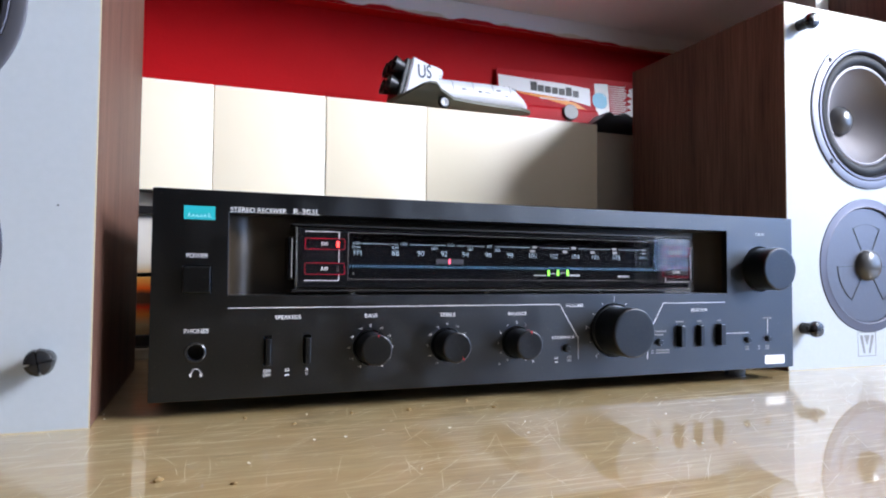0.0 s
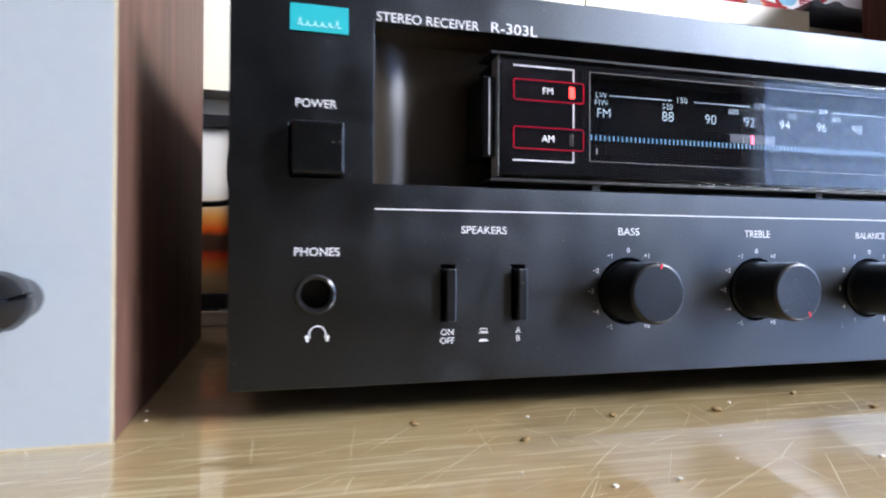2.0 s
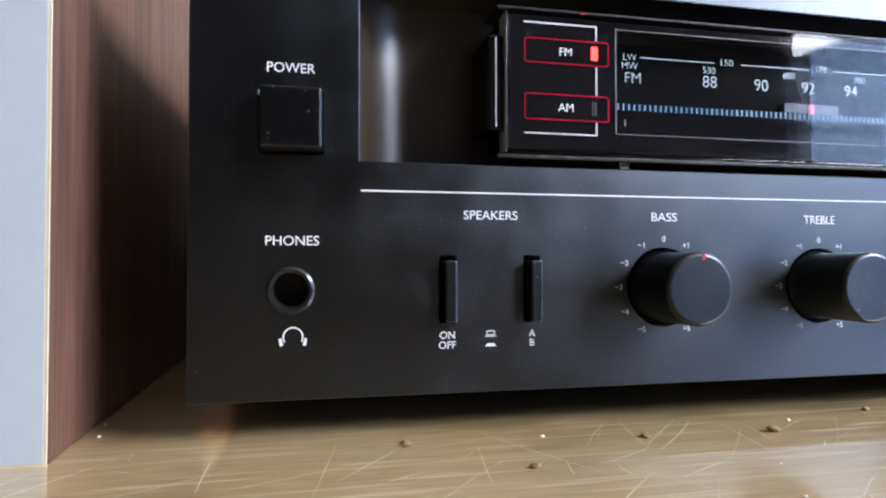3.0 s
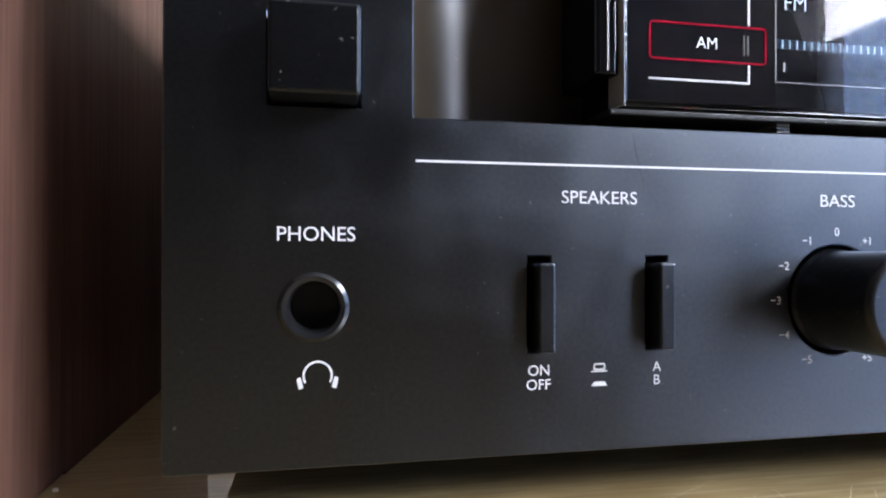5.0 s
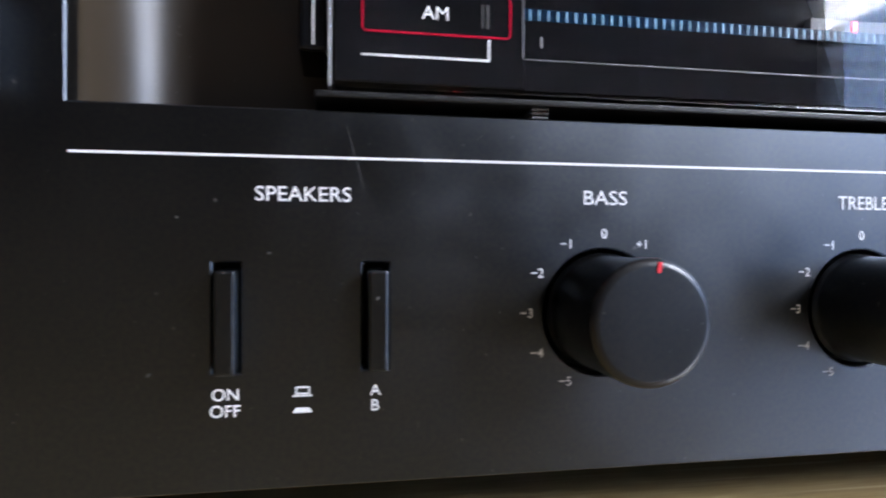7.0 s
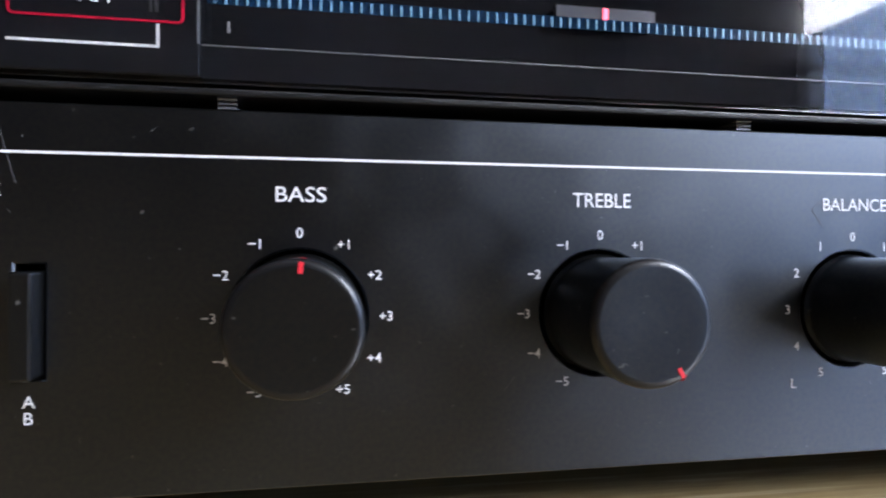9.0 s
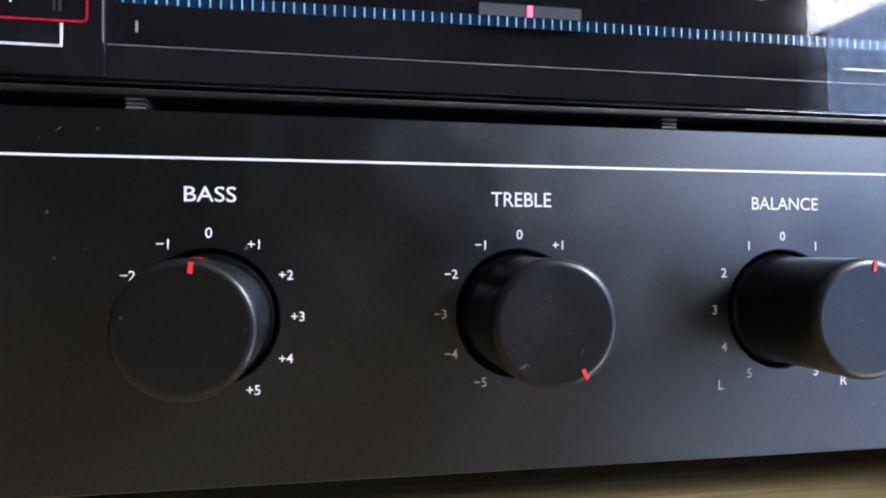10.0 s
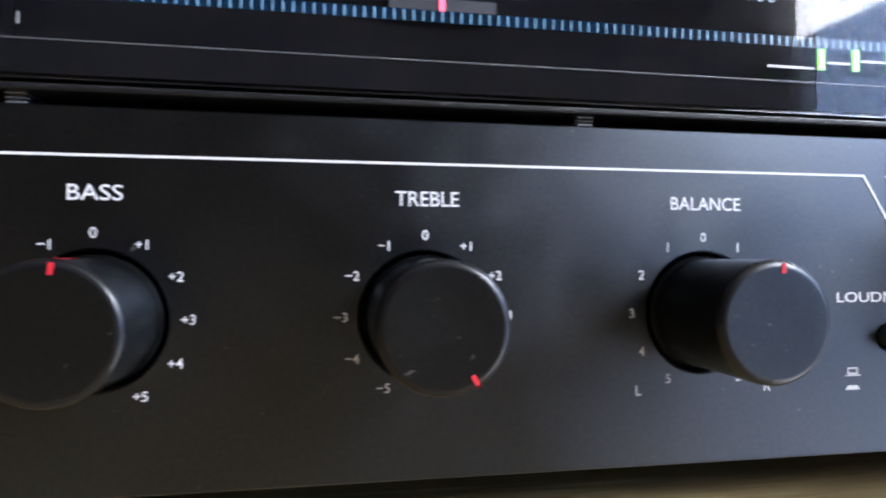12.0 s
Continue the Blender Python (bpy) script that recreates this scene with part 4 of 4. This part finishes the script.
def toy_shuttle():
    toy = thing("toy_space_shuttle", "white and grey toy space shuttle on its wheels on the ledge", "toy", at=(0.2130, 0.2680, 0.2395))
    toy.rotation_euler = (0, radians(-3), radians(6))
    # fuselage, nose towards +x: x, half width, bottom, top
    steps = [(0.004, 0.0150, 0.0085, 0.036), (0.045, 0.0150, 0.0082, 0.036), (0.090, 0.0148, 0.0082, 0.0355), (0.118, 0.0142, 0.0085, 0.0345), (0.128, 0.0125, 0.0090, 0.0315), (0.137, 0.0098, 0.0098, 0.0255), (0.143, 0.0068, 0.0105, 0.0200), (0.147, 0.0030, 0.0120, 0.0165)]
    bm = bmesh.new()
    rows = []
    for x, w, lo, hi in steps:
        ring = []
        for i in range(20):
            a = math.tau * i / 20
            cy, cz = math.cos(a), math.sin(a)
            k = 1 / (abs(cy) ** 3 + abs(cz) ** 3) ** (1 / 3)
            ring.append(bm.verts.new((x, w * cy * k, (lo + hi) / 2 + (hi - lo) / 2 * cz * k)))
        rows.append(ring)
    for a, b in zip(rows, rows[1:]):
        for i in range(20):
            bm.faces.new((a[i], a[(i + 1) % 20], b[(i + 1) % 20], b[i]))
    bm.faces.new(rows[0])
    bm.faces.new(rows[-1])
    part("fuselage", bm, M_TOYWHITE, toy, "white fuselage", 50)
    for x in (0.048, 0.072, 0.096, 0.118):
        bm = bmesh.new()
        rows = []
        for xx in (x, x + 0.0007):
            ring = []
            for i in range(11):
                a = math.pi * i / 10
                cy, cz = math.cos(a), math.sin(a)
                k = 1 / (abs(cy) ** 3 + abs(cz) ** 3) ** (1 / 3)
                ring.append(bm.verts.new((xx, 0.0151 * cy * k, 0.0221 + 0.01405 * cz * k)))
            rows.append(ring)
        for i in range(10):
            bm.faces.new((rows[0][i], rows[0][i + 1], rows[1][i + 1], rows[1][i]))
        part("bay_joint", bm, M_TOYGREY, toy)
    for x0, x1, z0, z1 in ((0.058, 0.064, 0.0240, 0.0255), (0.078, 0.083, 0.0225, 0.0245), (0.086, 0.094, 0.0225, 0.0236), (0.100, 0.106, 0.0255, 0.0270), (0.110, 0.115, 0.0210, 0.0222)):
        part("print_mark", bar(x0, x1, z0, z1, -0.0152), M_TOYLETTER, toy)
    part("windscreen", box(0.124, 0.1300, -0.0090, 0.0090, 0.0270, 0.0325, 0.001), M_TOYBLACK, toy, "dark cockpit window")
    for side in (-1, 1):
        pts = [(-0.020, 0.0), (-0.016, 0.012), (0.002, 0.045), (0.007, 0.0475), (0.014, 0.047), (0.024, 0.037), (0.044, 0.024), (0.085, 0.0175), (0.132, 0.0125), (0.150, 0.005), (0.152, 0.0)]
        bm = bmesh.new()
        lo = [bm.verts.new((x, side * y, 0.0070 + 0.0105 * (y / 0.046) ** 2)) for x, y in pts]
        hi = [bm.verts.new((x, side * y, 0.0105 + 0.0090 * (y / 0.046) ** 2)) for x, y in pts]
        bm.faces.new(lo)
        bm.faces.new(hi)
        for i in range(len(pts)):
            j = (i + 1) % len(pts)
            bm.faces.new((lo[i], lo[j], hi[j], hi[i]))
        part("wing", bm, M_TOYGREY, toy, "olive grey delta wing")
        bm = lathe([(0.0, -0.022), (0.006, -0.020), (0.0088, -0.010), (0.0090, 0.012), (0.0, 0.012)], 24)
        pod = part("engine_pod", bm, M_TOYWHITE, toy, "", 50)
        pod.matrix_basis = Matrix.Translation((0.018, side * 0.0060, 0.0400)) @ pose(0, 0, 0, 0, 0, 90)
        wheel = part("wheel", lathe([(0.0, -0.0014), (0.0016, -0.0026), (0.0040, -0.0026), (0.0043, -0.0016), (0.0043, 0.0016), (0.0, 0.0022)], 24), M_WHEEL, toy, "bright wheel in a black tyre", 40)
        part("tyre", lathe([(0.0042, -0.0020), (0.0054, -0.0020), (0.0061, -0.0012), (0.0061, 0.0012), (0.0054, 0.0020), (0.0042, 0.0020)], 24, close=False), M_RUBBER, wheel, "", 40)
        wheel.matrix_basis = Matrix.Translation((0.031, side * 0.026, 0.0061))
        part("wheel_strut", box(0.0298, 0.0322, side * 0.026 - 0.001, side * 0.026 + 0.001, 0.0061, 0.0125), M_TOYGREY, toy)
    bm = bmesh.new()
    prof = [(-0.009, 0.010), (0.026, 0.013), (0.032, 0.034), (0.028, 0.044), (0.004, 0.053)]
    a = [bm.verts.new((x, -0.0165, z)) for x, z in prof]
    b = [bm.verts.new((x, 0.0165, z)) for x, z in prof]
    bm.faces.new(a)
    bm.faces.new(b)
    for i in range(len(prof)):
        j = (i + 1) % len(prof)
        bm.faces.new((a[i], a[j], b[j], b[i]))
    bmesh.ops.bevel(bm, geom=list(bm.edges), offset=0.0015, segments=2, affect="EDGES")
    aft = part("aft_body", bm, M_TOYWHITE, toy, "white tail section with dark letters")
    lettering("US", 0.0155, 0.0385, 0.0140, aft, -0.0166, 0.0150, M_TOYLETTER, 0.0003, 0.018)
    bm = box(-0.010, -0.0042, -0.0164, 0.0164, 0.012, 0.051, 0.002)
    for v in bm.verts:
        v.co.x += (v.co.z - 0.030) * 0.30
    part("engine_block", bm, M_TOYBLACK, toy, "black engine block")
    for y, z in ((0.0, 0.042), (-0.0085, 0.024), (0.0085, 0.024), (-0.012, 0.042), (0.012, 0.042)):
        noz = part("nozzle", lathe([(0.0050, 0.0), (0.0064, -0.004), (0.0082, -0.0105), (0.0074, -0.0105), (0.0042, 0.0)], 24, close=False), M_TOYBLACK, toy, "", 50)
        noz.matrix_basis = Matrix.Translation((-0.0095 + (z - 0.030) * 0.30, y, z)) @ pose(0, 0, 0, 0, 16, 0) @ pose(0, 0, 0, 0, 0, -90)
    return toy


toy_shuttle()

pack = thing("battery_pack", "red battery pack card with white band leaning on the wall", "battery pack", at=(0.3480, 0.3300, 0.2397))
pack.rotation_euler = (radians(-7), 0, radians(-3))
card = part("card", box(0.0, 0.240, 0.0, 0.0008, 0.0, 0.0850), M_CARD, pack, "red printed card")
part("card_band", sheet([(0.002, 0.060), (0.002, 0.077), (0.090, 0.0735), (0.126, 0.0700), (0.126, 0.0470), (0.090, 0.0540)], 0.0, 0.0002), M_SILVERPRINT, card)
part("card_curve", sheet([(0.020, 0.0575), (0.070, 0.0550), (0.105, 0.0495), (0.134, 0.0350), (0.146, 0.0270), (0.146, 0.0220), (0.130, 0.0300), (0.100, 0.0440), (0.060, 0.0520)], -0.0002, 0.0002), M_ORANGE, card)
part("card_end", sheet([(0.133, 0.026), (0.133, 0.078), (0.153, 0.079), (0.153, 0.024)], -0.0001, 0.0002), M_SILVERPRINT, card)
part("card_disc", sheet(rounded(0.1290, 0.1500, 0.0450, 0.0660, 0.009), -0.0003, 0.0002), M_BLUE, card)
for i in range(7):
    part("maker_mark", bar(0.0440 + i * 0.0096, 0.0440 + i * 0.0096 + (0.0082 if i else 0.0088), 0.0606 - i * 0.0006, 0.0690 - i * 0.0006 + (0.0030 if i in (0, 5) else 0), -0.0002, 0.0002), M_TOYBLACK, card)
part("print_mark", bar(0.056, 0.096, 0.0510, 0.0528, -0.0002, 0.0002), M_SILVERPRINT, card)
part("blister", box(0.004, 0.130, -0.0140, -0.0004, 0.002, 0.0380, 0.005, 3), M_CARD, pack, "shiny red blister")
stripe = random.Random(3)
for i in range(19):
    z = 0.024 + i * 0.0029
    part("print_stripe", sheet([(0.154, z), (0.154, z + 0.0008), (0.174 + stripe.uniform(0, 0.006), z + 0.0017), (0.174 + stripe.uniform(0, 0.006), z)], 0.0, 0.0002), M_STICKER, card)
edge = [(0.172 + 0.007 * (k % 2) + stripe.uniform(-0.003, 0.003) + 0.010 * (k / 20) ** 2, 0.004 + 0.0039 * k) for k in range(20)]
part("card_corner", sheet([(0.238, 0.083), (0.238, 0.004)] + edge, -0.0003, 0.0002), M_STICKER, card, "bare white corner with a ragged red border")

part("coin_cell", lathe([(0.0, -0.0176), (0.0090, -0.0176), (0.0098, -0.0170), (0.0098, -0.0141)], 40, 0.0880, 0.0300, False), M_CELL, pack, "round silver coin cell", 20)

plug = thing("power_adapter", "black adapter with a bent cable lying on the ledge", "adapter", at=(0.4480, 0.2720, 0.2371))
shape = [(-0.026, 0.0), (-0.018, 0.007), (0.000, 0.019), (0.006, 0.0255), (0.012, 0.0250), (0.014, 0.0220), (0.022, 0.0230), (0.026, 0.0258), (0.034, 0.0252), (0.038, 0.0222), (0.072, 0.0212), (0.072, 0.0)]
bm = bmesh.new()
bm.faces.new([bm.verts.new((x, -0.009, z)) for x, z in shape])
lift = bmesh.ops.extrude_face_region(bm, geom=list(bm.faces))
bmesh.ops.translate(bm, vec=(0, 0.029, 0), verts=[v for v in lift["geom"] if isinstance(v, bmesh.types.BMVert)])
bmesh.ops.recalc_face_normals(bm, faces=bm.faces)
bmesh.ops.bevel(bm, geom=list(bm.edges), offset=0.0012, segments=2, affect="EDGES")
part("adapter_body", bm, M_TOYBLACK, plug, "", 40)
part("adapter_cable", tube([(-0.012, 0.004, 0.007), (-0.028, 0.000, 0.0055), (-0.038, 0.006, 0.0045), (-0.050, 0.010, 0.0045)], 0.0022), M_CABLE, plug, "", 60)

# ragged paint where the red wall meets the batten
xs = [-0.30 + 0.0075 * i for i in range(128)]
for name, y, lift, a, b, mat, what in (("trim_overpaint", 0.3250, 0.0012, 0.0045, 0.0022, M_RED_WALL, "ragged red overpaint along the white batten"), ("trim_bare", 0.3255, 0.0042, 0.0060, 0.0030, M_CREAM, "bare cream streaks of old paint on the batten")):
    bm = bmesh.new()
    up = [bm.verts.new((x, y, 0.3672 + max(0.0006, lift + a * noise.noise((x * 26, y * 900, 0)) + b * noise.noise((x * 120, 3, y * 500))))) for x in xs]
    dn = [bm.verts.new((x, y, 0.3660)) for x in xs]
    ub = [bm.verts.new((v.co.x, 0.3262, v.co.z)) for v in up]
    for i in range(len(xs) - 1):
        bm.faces.new((dn[i], dn[i + 1], up[i + 1], up[i]))
        bm.faces.new((up[i], up[i + 1], ub[i + 1], ub[i]))
    structure(name, bm, mat, what, "trim")
structure("trim_soffit", box(-1.2, 0.655, 0.3256, 0.3449, 0.3660, 0.3669), M_RED_WALL, "red painted lower face of the batten", "trim")

# fine criss-cross scratches in the varnish, mostly drawn slantwise
nick = random.Random(5)
bm = bmesh.new()
for i in range(950):
    x, y = nick.uniform(-0.10, 0.50), nick.uniform(-0.262, -0.004)
    pick = nick.random()
    a = radians(nick.gauss(38, 13) if pick < 0.62 else nick.gauss(86, 9) if pick < 0.80 else nick.uniform(-30, 150))
    length, w, bend = nick.uniform(0.006, 0.060) * nick.uniform(0.4, 1.0), nick.uniform(0.00005, 0.00022), nick.uniform(-0.12, 0.12)
    before = None
    for j in range(7):
        f = j / 6
        px, py = x + length * (f - 0.5) * math.cos(a + bend * f), y + length * (f - 0.5) * math.sin(a + bend * f)
        h = w * (0.15 + math.sin(math.pi * f)) / 2
        if not -0.266 < py < 0.10:
            before = None
            continue
        q = [bm.verts.new((px + s * h * math.sin(a), py - s * h * math.cos(a), 0.00004)) for s in (-1, 1)]
        if before:
            bm.faces.new((before[0], before[1], q[1], q[0]))
        before = q
tagged(part("scratches", bm, M_WOODMARK, bpy.data.objects["counter"], "pale fine scratches in the varnish"), kind="stuff")

# crumbs and dust on the counter
bits = random.Random(11)


def crumb(x, y, r, material, label):
    bm = bmesh.new()
    bmesh.ops.create_icosphere(bm, subdivisions=1, radius=1.0)
    for v in bm.verts:
        v.co = Vector((v.co.x * bits.uniform(0.7, 1.5), v.co.y * bits.uniform(0.6, 1.2), max(-0.5, v.co.z * bits.uniform(0.4, 0.9)))) * r
        v.co += Vector((x, y, 0.45 * r))
    return tagged(part("crumb", bm, material), label, "crumb", "crumbs on the counter")


for x, y, r in ((0.0460, -0.0075, 0.0009), (0.0462, -0.0100, 0.0010), (0.0680, -0.0290, 0.0011), (0.1000, -0.0140, 0.0012), (0.1310, -0.0160, 0.0013), (0.1700, -0.0030, 0.0011), (0.1780, -0.0240, 0.0012), (0.0120, -0.1010, 0.0016), (0.0370, -0.1120, 0.0011)):
    crumb(x, y, r, M_CRUMB, "small brown crumb lying on the counter")
for x, y, r in ((0.0770, -0.0090, 0.0005), (0.1420, -0.0080, 0.0006), (0.0730, -0.0610, 0.0006), (0.0870, -0.0610, 0.0006), (0.1380, -0.0600, 0.0007), (-0.0222, 0.0230, 0.0006), (-0.0205, 0.0120, 0.0005)):
    crumb(x, y, r, M_CRUMBPALE, "pale flake lying on the counter")
for i in range(26):
    crumb(bits.uniform(0.02, 0.40), bits.uniform(-0.14, -0.012), bits.uniform(0.0003, 0.0007), M_CRUMBPALE, "tiny pale crumb lying on the counter")
